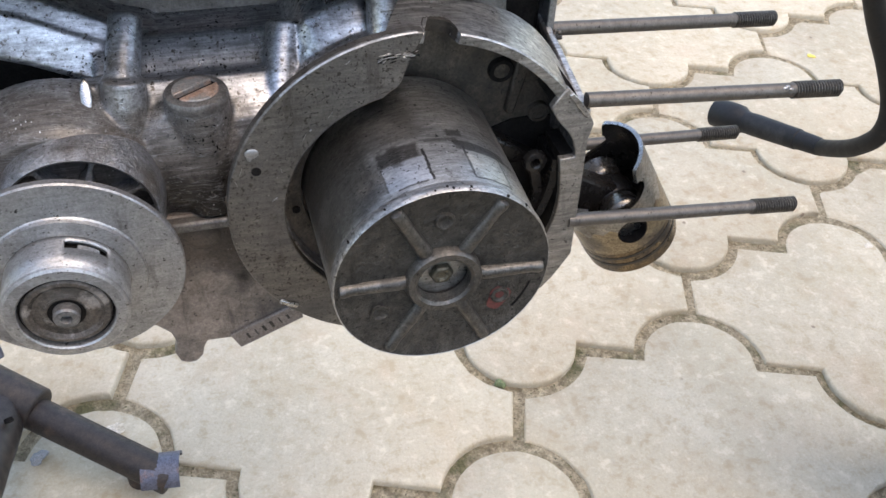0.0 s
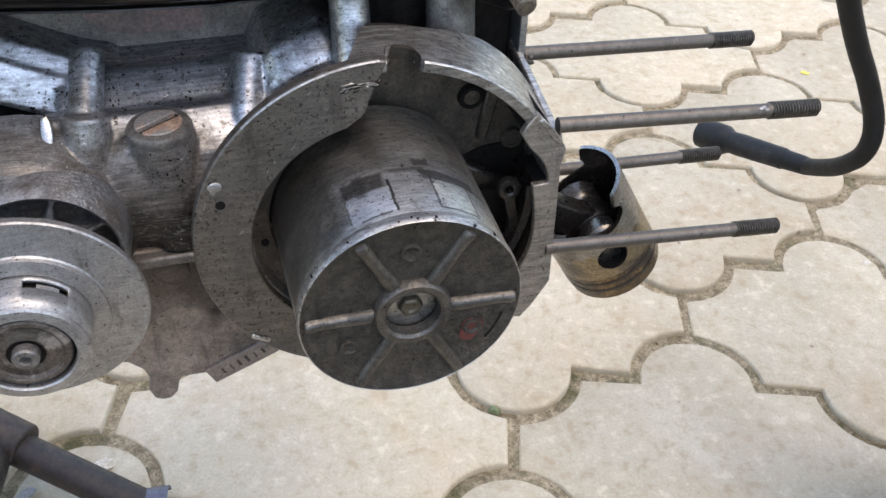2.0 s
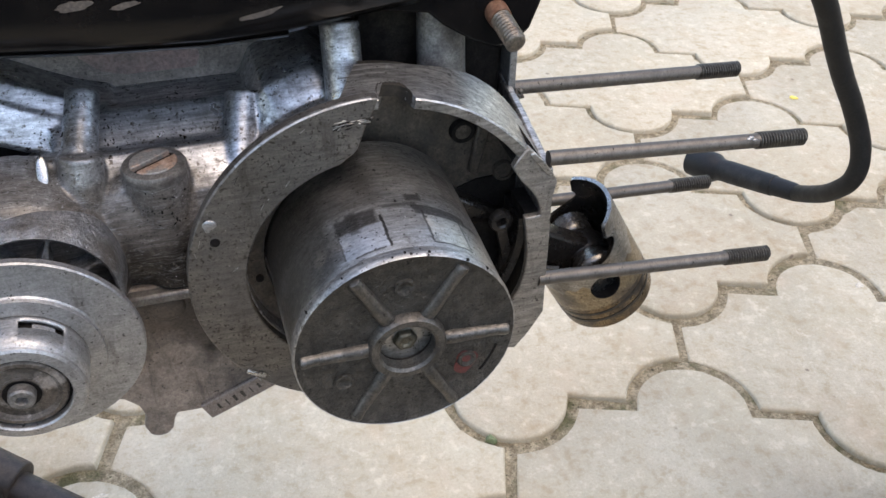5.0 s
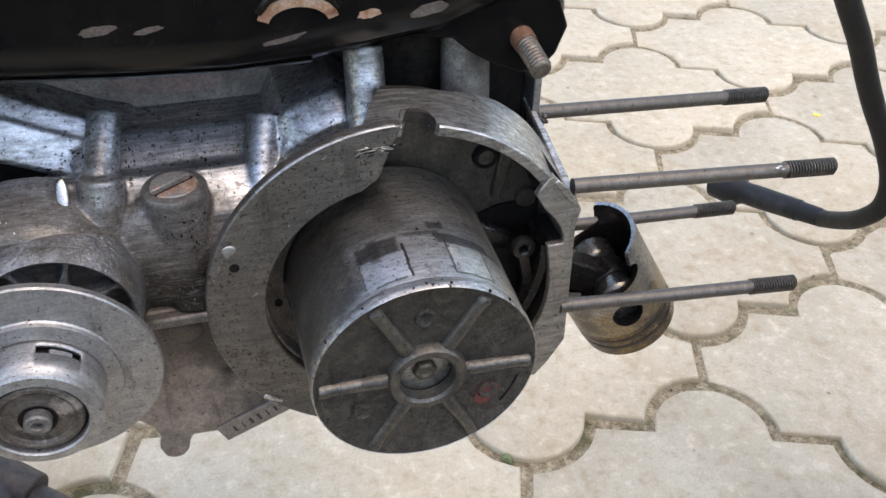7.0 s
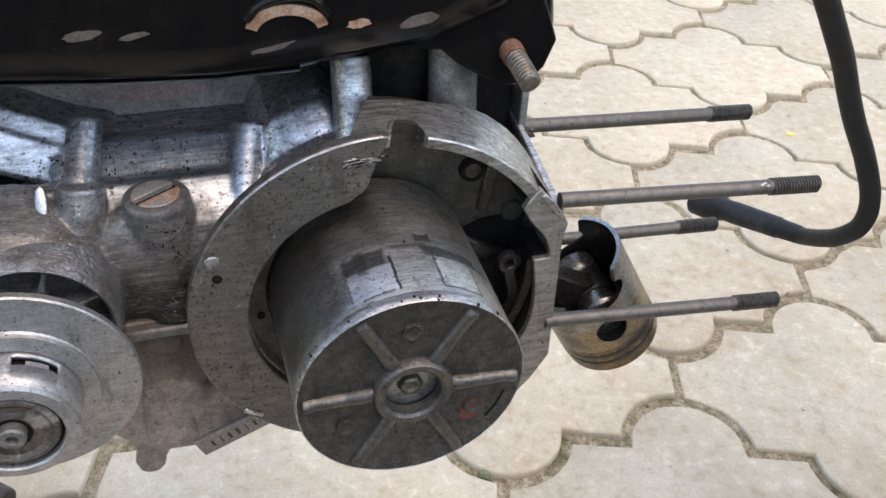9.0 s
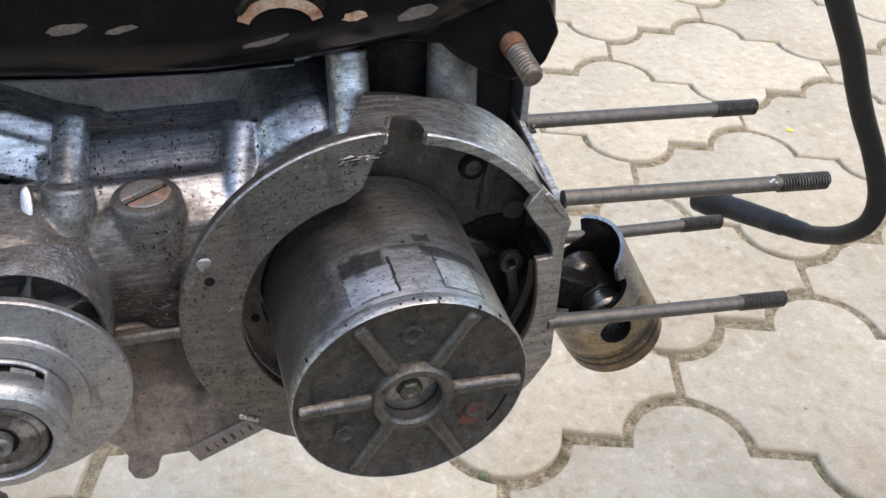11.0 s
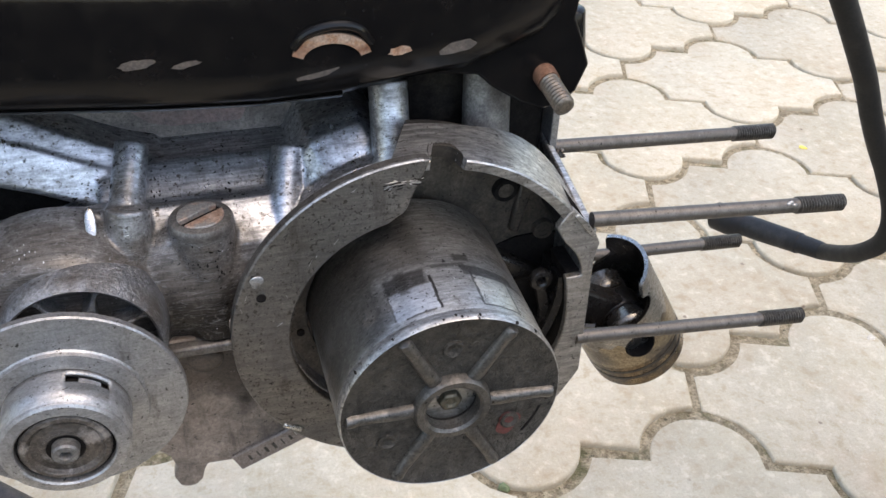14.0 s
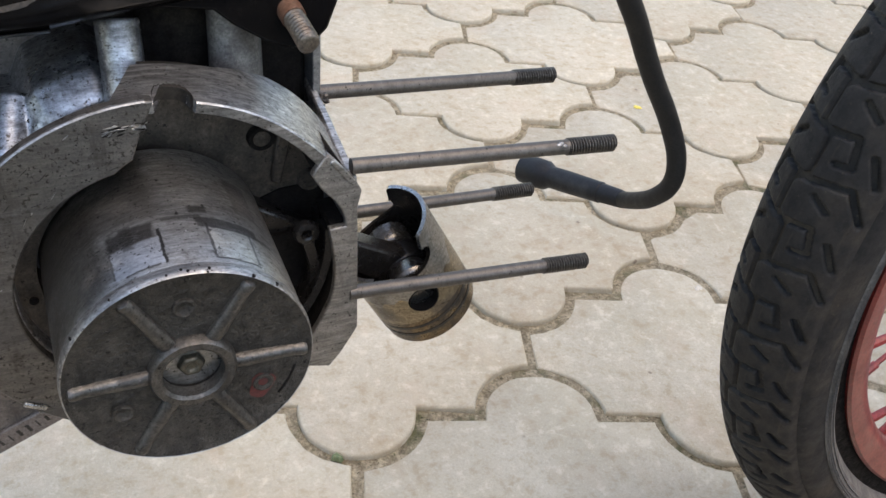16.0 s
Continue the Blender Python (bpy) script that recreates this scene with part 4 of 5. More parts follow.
grid = [[bm.verts.new((CX + 0.0187 * math.cos(2 * math.pi * i / n), y, CLZ + 0.0187 * math.sin(2 * math.pi * i / n))) for i in range(n)] for y in rows]
for j in range(3):
    for i in range(n):
        deg = 360 * (i + 0.5) / n
        if j == 1 and slot[0] < deg < slot[1]:
            continue
        bm.faces.new((grid[j][i], grid[j][(i + 1) % n], grid[j + 1][(i + 1) % n], grid[j + 1][i]))
sleeve = part("hub_sleeve", bm, clutch_alu, clutch)
mod = sleeve.modifiers.new("wall", "SOLIDIFY")
mod.thickness, mod.offset = 0.0014, -1
# black core paints the dark seen through the slot
bm = bmesh.new()
turned(bm, [(0.0162, 0.0298), (0.0162, 0.0166)], clutch_at, 64, cap=False)
part("hub_core", bm, shade_grit_black, clutch)
bm = bmesh.new()
loft(bm, [[(CX + r * math.cos(radians(a)), y, CLZ + r * math.sin(radians(a))) for r, y in ((0.0165, 0.0249), (0.0180, 0.0250), (0.0180, 0.0269), (0.0165, 0.0269))] for a in range(48, 72, 3)])
part("key", bm, clutch_alu, clutch, "grey key in the slot")
bm = bmesh.new()
turned(bm, [(0.0186, 0.0166), (0.0183, 0.0157), (0.0175, 0.0151), (0.0146, 0.0147), (0.0141, 0.0152), (0.0139, 0.0179), (0.0, 0.0180)], clutch_at, 96, cap=False)
part("front_ring", bm, clutch_alu, clutch, "worn front ring", sharp=25)
bm = bmesh.new()
turned(bm, [(0.0141, 0.0172), (0.0128, 0.0173)], clutch_at, 72, cap=False)
part("groove", bm, shade_grit_black, clutch)
bm = bmesh.new()
turned(bm, [(0.0131, 0.0176), (0.0130, 0.0162), (0.0124, 0.0156), (0.0112, 0.0155), (0.0108, 0.0160), (0.0102, 0.0162)], clutch_at, 72, cap=False)
part("cap_ring", bm, cap_grime, clutch, "grimy grey rim of the sunk cap")
bm = bmesh.new()
turned(bm, [(0.0104, 0.0160), (0.0099, 0.0166), (0.0080, 0.0166), (0.0072, 0.0162), (0.0066, 0.0160)], clutch_at, 72, cap=False)
cap_face = part("cap", bm, cap_grime, clutch, "grimy sunk cap")
bm = bmesh.new()
turned(bm, [(0.0066, 0.0159), (0.0060, 0.0157), (0.0050, 0.0160), (0.0047, 0.0168), (0.0, 0.0170)], clutch_at, 48, cap=False)
part("cap_boss", bm, cap_grime, cap_face)
bm = bmesh.new()
turned(bm, [(0.0055, 0.01575), (0.0040, 0.01640)], clutch_at, 48, cap=False)
part("cap_grease", bm, shade_grit_black, cap_face)
bm = bmesh.new()
turned(bm, [(0.0040, 0.0169), (0.0039, 0.0136), (0.0034, 0.0130), (0.0018, 0.0129), (0.0015, 0.0134), (0.0014, 0.0154), (0.0, 0.0154)], clutch_at, 40, cap=False)
part("shaft_end", bm, plug_side, clutch, "hollow shaft end")
# collar with windows behind the disc
collar_at = (-0.1092, 0.3674)
bm = bmesh.new()
turned(bm, [(0.0230, 0.068), (0.0232, 0.0500), (0.0237, 0.0486), (0.0245, 0.0481), (0.0256, 0.0498), (0.0263, 0.0530), (0.0267, 0.0600), (0.0272, 0.066)], collar_at, 80, cap=False)
collar = part("clutch_collar", bm, collar_alu, engine, "rough cast collar with dark windows")
# black disc paints the shade of the cavities behind the windows
bm = bmesh.new()
turned(bm, [(0.0240, 0.0590), (0.0, 0.0590)], collar_at, 48, cap=False)
part("collar_back", bm, shade_grit_black, collar)
for deg in (-12, 26, 71, 117, 162):
    m = Matrix.Translation((collar_at[0], 0, collar_at[1])) @ Matrix.Rotation(radians(-deg), 4, "Y")
    bm = bmesh.new()
    rings = []
    for q, w in ((0.0120, 0.0026), (0.0150, 0.0012), (0.0190, 0.0006), (0.0215, 0.0007), (0.0230, 0.0016), (0.0246, 0.0036)):
        rings.append([m @ Vector(p) for p in ((q, 0.0500, -w), (q, 0.0500, w), (q, 0.060, w), (q, 0.060, -w))])
    loft(bm, rings)
    part("collar_web", bm, collar_alu, collar, soften=0.0004)
bm = bmesh.new()
loft(bm, [[(-0.1385, 0.0500, 0.3880), (-0.1325, 0.0520, 0.3885), (-0.1325, 0.0620, 0.3885), (-0.1400, 0.0620, 0.3880)], [(-0.1330, 0.0470, 0.3760), (-0.1310, 0.0480, 0.3760), (-0.1300, 0.0620, 0.3760), (-0.1345, 0.0620, 0.3760)]])
part("collar_lug", bm, collar_alu, collar, "broken bright corner of the collar", soften=0.0008)
bm = bmesh.new()
turned(bm, [(0.0, 0.062), (0.0150, 0.062), (0.0150, 0.036), (0.0, 0.036)], clutch_at, 40)
part("clutch_shaft", bm, inner_metal, clutch)
clutch.matrix_basis = Matrix.Translation((-0.0014, 0, 0.0008))

# filler plug
bm = bmesh.new()
turned(bm, [(0.0095, 0.3936), (0.0103, 0.3940), (0.0106, 0.3958), (0.0106, 0.3970), (0.0101, 0.3979), (0.0084, 0.3984), (0.0078, 0.3984), (0.0076, 0.3978)], (-0.0677, 0.0715), 48, axis="z", cap=False)
plug = part("filler_plug", bm, plug_side, engine, "rusty slotted filler plug")
for side in (1, -1):
    half = [(p[0], p[1]) for p in arc(0, 0, 0.0077, 11, 169, 20)]
    bm = bmesh.new()
    turn = Matrix.Translation((-0.0677, 0.0715, 0)) @ Matrix.Rotation(radians(33), 4, "Z") @ Matrix.Diagonal((1, side, 1, 1))
    loft(bm, [[turn @ Vector((p[0], p[1], z)) for p in half] for z in (0.3953, 0.3989)])
    part("plug_face", bm, plug_rust, plug, "orange rusted face", soften=0.0004)
# slot floor is black: the slot's shade put into its colour
bm = bmesh.new()
turned(bm, [(0.0092, 0.3970), (0.0, 0.3970)], (-0.0677, 0.0715), 32, axis="z", cap=False)
part("slot_floor", bm, shade_grit_black, plug)

# lower plate with a tab and a stamped strip
bm = bmesh.new()
slab(bm, [(-0.150, 0.335), (-0.130, 0.312), (-0.105, 0.3030), (-0.0965, 0.2990), (-0.0920, 0.2940), (-0.0905, 0.2880), (-0.0920, 0.2815), (-0.0905, 0.2765), (-0.0875, 0.2748), (-0.0840, 0.2752), (-0.0814, 0.2780), (-0.0803, 0.2825),
          (-0.0785, 0.2862), (-0.0700, 0.2858), (-0.0620, 0.2855), (-0.0450, 0.2905), (-0.030, 0.300), (-0.028, 0.352), (-0.150, 0.352)], 0.0640, 0.0700)
lower = part("lower_plate", bm, plate_brown, engine, "brown blotched lower plate with a rounded tab", soften=0.0012)
strip_at = pose(-0.0545, 0.0632, 0.2905, 0, -24, 0)
bm = bmesh.new()
block(bm, (-0.0145, 0.0145), (-0.0006, 0.0030), (-0.0044, 0.0044))
bmesh.ops.transform(bm, matrix=strip_at, verts=bm.verts)
strip = part("stamped_strip", bm, strip_brown, lower, "raised strip with stamped marks", soften=0.0006)
for k, (w, hgt) in enumerate(((0.0010, 0.0030), (0.0005, 0.0034), (0.0012, 0.0034), (0.0012, 0.0036), (0.0005, 0.0034), (0.0010, 0.0026))):
    bm = bmesh.new()
    block(bm, (-0.0085 + 0.0036 * k - w / 2, -0.0085 + 0.0036 * k + w / 2), (-0.00075, 0.0), (-hgt / 2, hgt / 2))
    bmesh.ops.transform(bm, matrix=strip_at, verts=bm.verts)
    part("stamped_bar", bm, rotor_face, strip)
bm = bmesh.new()
half = arc(0, CZ - 0.004, 0.0640, 178, 352, 48)
slab(bm, half, 0.0608, 0.112)
part("chamber_bottom", bm, plate_brown, engine, "stained round bottom of the crank chamber", soften=0.002)
# rounded corner between plate and ledge
bm = bmesh.new()
sphere(bm, (-0.0732, 0.0645, 0.3420), 0.0068, (1.0, 0.35, 0.95))
part("casting_lump", bm, plate_brown, lower)

# inlet stub, and a black block painting in the shade of the gap under the frame
bm = bmesh.new()
loft(bm, [[(0.0345 + 0.0088 * math.cos(t) * k + 0.0010 * (z - 0.42) / 0.02, 0.0850 + 0.0062 * math.sin(t) * k + (z - 0.42) * 0.25, z + 0.35 * 0.0088 * math.cos(t) * (z > 0.43) * -1.0) for t in [2 * math.pi * i / 28 for i in range(28)]] for z, k in ((0.396, 1.12), (0.412, 1.0), (0.428, 0.98), (0.4400, 0.98))])
part("inlet_stub", bm, plug_side, engine, "grey inlet stub")
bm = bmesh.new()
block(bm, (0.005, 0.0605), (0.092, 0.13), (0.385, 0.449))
part("gap_filler_case", bm, shade_grit_black, engine, "black block painting the shaded gap", soften=0.002)

# studs


def stud(tip, base, white=False):
    tip, base = Vector(tip), Vector(base)
    stud_dir = (tip - base).normalized()
    bm = bmesh.new()
    rod(bm, base, tip - stud_dir * 0.0195, 0.0027, n=20)
    ob = part("stud", bm, stud_steel, engine, "long dark steel cylinder stud")
    bm = bmesh.new()
    line, side = [], stud_dir.orthogonal().normalized()
    other = stud_dir.cross(side)
    rings, turns, steps = [], 17, 20
    rows = 204
    for i in range(rows + 1):
        s = 0.0200 * i / rows
        edge = min(1.0, (0.0200 - s) / 0.0012 + 0.55)
        ring = []
        for k in range(steps):
            ph = (turns * s / 0.0200 - k / steps) % 1.0
            r = (0.0020 + 0.00125 * min(1.0, 1.25 * (1 - abs(2 * ph - 1)))) * edge
            ring.append(tip - stud_dir * (0.0200 - s) + r * (math.cos(2 * math.pi * k / steps) * side + math.sin(2 * math.pi * k / steps) * other))
        rings.append(ring)
    loft(bm, rings)
    part("thread", bm, thread_steel, ob, "black threaded end", sharp=40)
    if white:
        bm = bmesh.new()
        for k, shift in enumerate((0.0232, 0.0243, 0.0222)):
            sphere(bm, tip - stud_dir * shift + Vector((0, -0.0011 - 0.0004 * k, 0.0022 - 0.0003 * k)), 1.0, (0.0011, 0.0007, 0.0006))
        part("scraped_band", bm, bright_rim, ob)
    return ob


stud((0.1616, 0.0408, 0.3900), (0.0615, 0.0450, 0.3946), white=True)
stud((0.1614, 0.0408, 0.3350), (0.0615, 0.0432, 0.3420))
stud((0.1665, 0.0950, 0.3900), (0.0600, 0.0890, 0.3985))
stud((0.1665, 0.0960, 0.3328), (0.0600, 0.0960, 0.3381))

# connecting rod and piston
PIN = Vector((0.0940, 0.068, 0.3268))
CROWN = Vector((0.50, 0, -0.866))
THRUST = Vector((0.866, 0, 0.50))
SIDE = Vector((0, -1, 0))
bm = bmesh.new()
crank_pin = Vector((0.020, 0.068, 0.3700))
d = (PIN - crank_pin).normalized()
up = Vector((-d.z, 0, d.x))
rings = []
for s, w, th in ((0.0, 0.010, 0.006), (0.035, 0.0078, 0.0055), (0.060, 0.0068, 0.005), (0.074, 0.0072, 0.005), (0.084, 0.0090, 0.005)):
    c = crank_pin + d * s
    rings.append([c + up * w - Vector((0, th, 0)), c + up * w + Vector((0, th, 0)), c - up * w + Vector((0, th, 0)), c - up * w - Vector((0, th, 0))])
loft(bm, rings)
conrod = part("connecting_rod", bm, rod_steel, engine, "black oily connecting rod", soften=0.0015)
bm = bmesh.new()
rod(bm, PIN - Vector((0, 0.0055, 0)), PIN + Vector((0, 0.0055, 0)), 0.0105, n=28, rounded=0.001)
part("small_end", bm, rod_steel, conrod)


def on_piston(ang, r, s):
    return PIN + CROWN * s + r * (math.cos(ang) * THRUST + math.sin(ang) * SIDE)


def skirt_end(ang):
    """How far the skirt reaches behind the pin at this angle; 0 is the front thrust side, a quarter turn the side facing out."""
    a = (math.degrees(ang) + 180) % 360 - 180
    long_side = 1 / (1 + math.exp((abs(a - 1) - 59) / 1.4))
    return -0.0192 - 0.0073 * long_side


def in_window(ang, s):
    """The round cut in the skirt that faces out, above the pin boss."""
    a = (math.degrees(ang) + 180) % 360 - 180
    return ((a - 90) / 37) ** 2 + ((s + 0.0178) / 0.0052) ** 2 < 1 or ((a + 100) / 42) ** 2 + ((s + 0.0178) / 0.0060) ** 2 < 1


R_P = 0.0207
n, steps = 420, 140
BORE = 0.0060


def shell_part(name, rows, keep, material, parent, label=""):
    """Faces of a wrapped grid, those that keep() takes; the pin bore stays open."""
    bm = bmesh.new()
    verts = [[bm.verts.new(p) for p in row] for row in rows]
    for i in range(len(rows)):
        a, b = verts[i], verts[(i + 1) % len(rows)]
        for j in range(len(a) - 1):
            mid = (a[j].co + b[j + 1].co) / 2 - PIN
            turn_of = math.atan2(mid.dot(SIDE), mid.dot(THRUST))
            if (mid.y < 0 and math.hypot(mid.x, mid.z) < BORE + 0.0004) or in_window(turn_of, mid.dot(CROWN)) or not keep(i, j):
                continue
            bm.faces.new((a[j], b[j], b[j + 1], a[j + 1]))
    for v in [v for v in bm.verts if not v.link_faces]:
        bm.verts.remove(v)
    return part(name, bm, material, parent, label, sharp=40)


def brown_to(i):
    w = 2 * math.pi * i / n
    return 56 + 10.3 * math.sin(3 * w + 1) + 7.5 * math.sin(7 * w) + 5.6 * math.sin(17 * w)


outer_at = [[on_piston(2 * math.pi * i / n, R_P, 0.0105 + (skirt_end(2 * math.pi * i / n) - 0.0105) * j / steps) for j in range(steps + 1)] for i in range(n)]
inner_at = [[on_piston(2 * math.pi * i / n, R_P - 0.0016 - (0.0022 if j == 0 else 0), 0.0105 + (skirt_end(2 * math.pi * i / n) - 0.0105) * j / 100) for j in range(101)] for i in range(n)]
piston = shell_part("piston", outer_at, lambda i, j: j >= brown_to(i), piston_alu, engine, "worn aluminium piston hanging from its rod")
shell_part("brown_zone", outer_at, lambda i, j: j < brown_to(i), piston_warm, piston, "golden brown varnished zone")
shell_part("skirt_inside", inner_at, lambda i, j: True, rod_steel, piston, "near-black inside of the skirt")
shell_part("skirt_lip", [[o[-1], q[-1]] for o, q in zip(outer_at, inner_at)], lambda i, j: True, bright_rim, piston, "bright cut edge of the skirt")
n = 96
bm = bmesh.new()
rows = [(R_P, 0.0105), (R_P, 0.0128), (R_P - 0.0012, 0.0129), (R_P - 0.0012, 0.0146), (R_P - 0.0001, 0.0147), (R_P - 0.0001, 0.0172), (R_P - 0.0012, 0.0173), (R_P - 0.0012, 0.0190), (R_P - 0.0002, 0.0191), (R_P - 0.0003, 0.0238), (R_P - 0.0012, 0.0246), (0.010, 0.0262), (0.0, 0.0266)]
loft(bm, [[on_piston(2 * math.pi * i / n, r, s) for i in range(n)] for r, s in rows], cap=False)
part("crown", bm, piston_burnt, piston, "brown burnt crown and ring lands", sharp=30)
bm = bmesh.new()
loft(bm, [[on_piston(2 * math.pi * i / n, R_P - 0.0042, 0.0100) for i in range(n)], [on_piston(2 * math.pi * i / n, 0.001, 0.0115) for i in range(n)]])
part("crown_underside", bm, ring_dark, piston)
for s0 in (0.0131, 0.0175):
    bm = bmesh.new()
    loft(bm, [[on_piston(2 * math.pi * i / n, r, s) for r, s in ((R_P - 0.0014, s0), (R_P + 0.00005, s0), (R_P + 0.00005, s0 + 0.0013), (R_P - 0.0014, s0 + 0.0013))] for i in range(2, n)])
    part("piston_ring", bm, ring_dark, piston, "dark piston ring")
# lining is black to paint in the shade inside the bore
bm = bmesh.new()
rings = []
for r, y in ((BORE + 0.0007, 0.0004), (BORE - 0.0001, -0.0001), (BORE - 0.0004, 0.0060), (0.0, 0.0060)):
    rings.append([PIN + Vector((r * math.cos(2 * math.pi * i / 40), y - math.sqrt(R_P ** 2 - (r * math.cos(2 * math.pi * i / 40) * 0.866 + r * math.sin(2 * math.pi * i / 40) * 0.5) ** 2), r * math.sin(2 * math.pi * i / 40))) for i in range(40)])
loft(bm, rings, cap=False)
part("pin_bore", bm, shade_grit_black, piston, "black pin bore")
for sgn in (-1, 1):
    bm = bmesh.new()
    rod(bm, PIN - CROWN * 0.0030 + Vector((0, sgn * 0.0060, 0)), PIN - CROWN * 0.0030 + Vector((0, sgn * 0.0168, 0)), 0.0088, 0.0098, n=32, rounded=0.0022)
    part("pin_boss", bm, boss_metal, piston, "oily pin boss")

# ---- motorcycle frame above the engine ----
frame_thing = thing("motorcycle_frame", "chipped glossy black pressed steel moped frame above the engine", "frame", (-0.1, 0.1, 0.44))
section = [(0.0700, 0.4395), (0.0640, 0.4405), (0.0612, 0.4440), (0.0602, 0.4520), (0.0601, 0.4660), (0.0601, 0.4738), (0.0608, 0.4765), (0.0640, 0.4812), (0.0770, 0.4858), (0.0900, 0.4870), (0.1200, 0.4870), (0.1380, 0.4800), (0.1450, 0.4700), (0.1460, 0.4520), (0.1400, 0.4400), (0.1340, 0.4395)]
bm = bmesh.new()
rings = []
for x, lift, dy in ((-0.60, 0.036, 0.0), (-0.30, 0.018, 0.0), (-0.16, 0.0082, 0.0), (-0.105, 0.0042, 0.0), (-0.075, 0.0018, 0.0), (-0.045, 0.0004, 0.0), (-0.02, 0.0010, 0.0005), (0.0, 0.0035, 0.0015), (0.02, 0.0050, 0.003), (0.045, 0.012, 0.007), (0.056, 0.018, 0.012)):
    rings.append([(x, y + dy * (1 if y < 0.1 else -1), z + lift * (1 if z < 0.46 else 0.9)) for y, z in section])
loft(bm, rings)
beam = part("frame_beam", bm, black_paint, frame_thing, "black frame beam with a rounded shoulder", sharp=50)
bm = bmesh.new()
rings = []
for x, lift in ((-0.60, 0.036), (-0.30, 0.018), (-0.16, 0.0082), (-0.105, 0.0042), (-0.075, 0.0018), (-0.045, 0.0004), (-0.02, 0.0010)):
    rings.append([(x, y, z + lift) for y, z in ((0.0636, 0.4402), (0.0655, 0.4385), (0.078, 0.4380), (0.078, 0.4400))])
loft(bm, rings)
part("seam_flange", bm, black_paint, frame_thing, "folded lower seam", soften=0.0005)
# front engine bracket with its bolt
bm = bmesh.new()
slab(bm, [(0.000, 0.443), (0.0260, 0.4395), (0.0315, 0.4345), (0.0415, 0.4280), (0.0500, 0.4245), (0.0575, 0.4260), (0.0620, 0.4305), (0.0655, 0.4400), (0.0620, 0.4490), (0.0585, 0.4570), (0.0600, 0.4700), (0.030, 0.4780), (0.0, 0.4700)], 0.0715, 0.0755)
bracket = part("engine_bracket", bm, black_paint, frame_thing, "black engine bracket plate", soften=0.0010)
bm = bmesh.new()
rod(bm, (0.0600, 0.078, 0.4430), (0.0590, 0.078, 0.4580), 0.0058, 0.0050, n=20, rounded=0.001)
part("bracket_lug", bm, black_paint, bracket)
bolt_a, bolt_b = Vector((0.0492, 0.0735, 0.4382)), Vector((0.0509, 0.0550, 0.4335))
bd = (bolt_b - bolt_a).normalized()
bs = bd.orthogonal().normalized()
bo = bd.cross(bs)
bm = bmesh.new()
rings = []
L = (bolt_b - bolt_a).length
for i in range(121):
    s = L * i / 120
    edge = min(1.0, (L - s) / 0.0016 + 0.72)
    rings.append([bolt_a + bd * s + (0.0031 + (0.0006 * (1 - abs(2 * ((13 * s / L - k / 20) % 1) - 1)) if 0.12 < i / 120 < 0.97 else 0)) * edge * (math.cos(2 * math.pi * k / 20) * bs + math.sin(2 * math.pi * k / 20) * bo) for k in range(20)])
loft(bm, rings)
bolt = part("bracket_bolt", bm, bolt_metal, frame_thing, "worn threaded bolt end, rusty at its root", sharp=60)
bm = bmesh.new()
rod(bm, bolt_a, bolt_a + bd * 0.0060, 0.0041, 0.0040, n=24)
part("rust_collar", bm, rust, bolt, "rusty root")


def chip(outline, material, label, y=0.0603, thick=0.0004):
    bm = bmesh.new()
    slab(bm, outline, y - thick, y + 0.0015)
    part("paint_chip", bm, material, beam, label)


def oval(cx, cz, a, b, tilt, seed):
    rnd = random.Random(seed)
    w = [1 + 0.35 * (rnd.random() - 0.5) for _ in range(18)]
    c, s = math.cos(radians(tilt)), math.sin(radians(tilt))
    out = []
    for i in range(18):
        t = 2 * math.pi * i / 18
        u, v = a * w[i] * math.cos(t), b * w[i] * math.sin(t)
        out.append((cx + c * u - s * v, cz + s * u + c * v))
    return out


# ---- ignition lead ----
lead = thing("ignition_lead", "black ignition lead hanging down with a dark rubber spark plug cap", "cable", (0.25, 0.15, 0.27))
cable_line = smooth_line([(0.2375, 0.1210, 0.2970), (0.2361, 0.1143, 0.3010), (0.2317, 0.0989, 0.3118), (0.2287, 0.0874, 0.3213), (0.2275, 0.0775, 0.3331), (0.2270, 0.0746, 0.3428), (0.2256, 0.0751, 0.3518), (0.2227, 0.0763, 0.3602), (0.2153, 0.0778, 0.3746), (0.2057, 0.0779, 0.3891), (0.1965, 0.0768, 0.4034), (0.1877, 0.0747, 0.4172), (0.1782, 0.0722, 0.4303), (0.150, 0.0680, 0.4680), (0.100, 0.0640, 0.530), (0.02, 0.0660, 0.62)], 10)
bm = bmesh.new()
hose(bm, cable_line, 0.0044)
part("cable", bm, cable_black, lead, "thick black cable")
cap_a, cap_b = Vector((0.2130, 0.1776, 0.2852)), Vector((0.2367, 0.1165, 0.2998))
cd = (cap_b - cap_a).normalized()
bm = bmesh.new()
rows = [(0.0, 0.0075), (0.0005, 0.0092), (0.010, 0.0098), (0.018, 0.0094), (0.021, 0.0076), (0.0235, 0.0070), (0.030, 0.0072), (0.055, 0.0066), (0.0585, 0.0066), (0.059, 0.0060), (0.071, 0.0056), (0.0735, 0.0050)]
length = (cap_b - cap_a).length
hose(bm, [cap_a + cd * s * length / 0.0735 for s, _ in rows], lambda s: 0.86 * rows[min(len(rows) - 1, round(s * (len(rows) - 1)))][1], 24)
part("plug_cap", bm, rubber_cap, lead, "dark rubber spark plug cap")

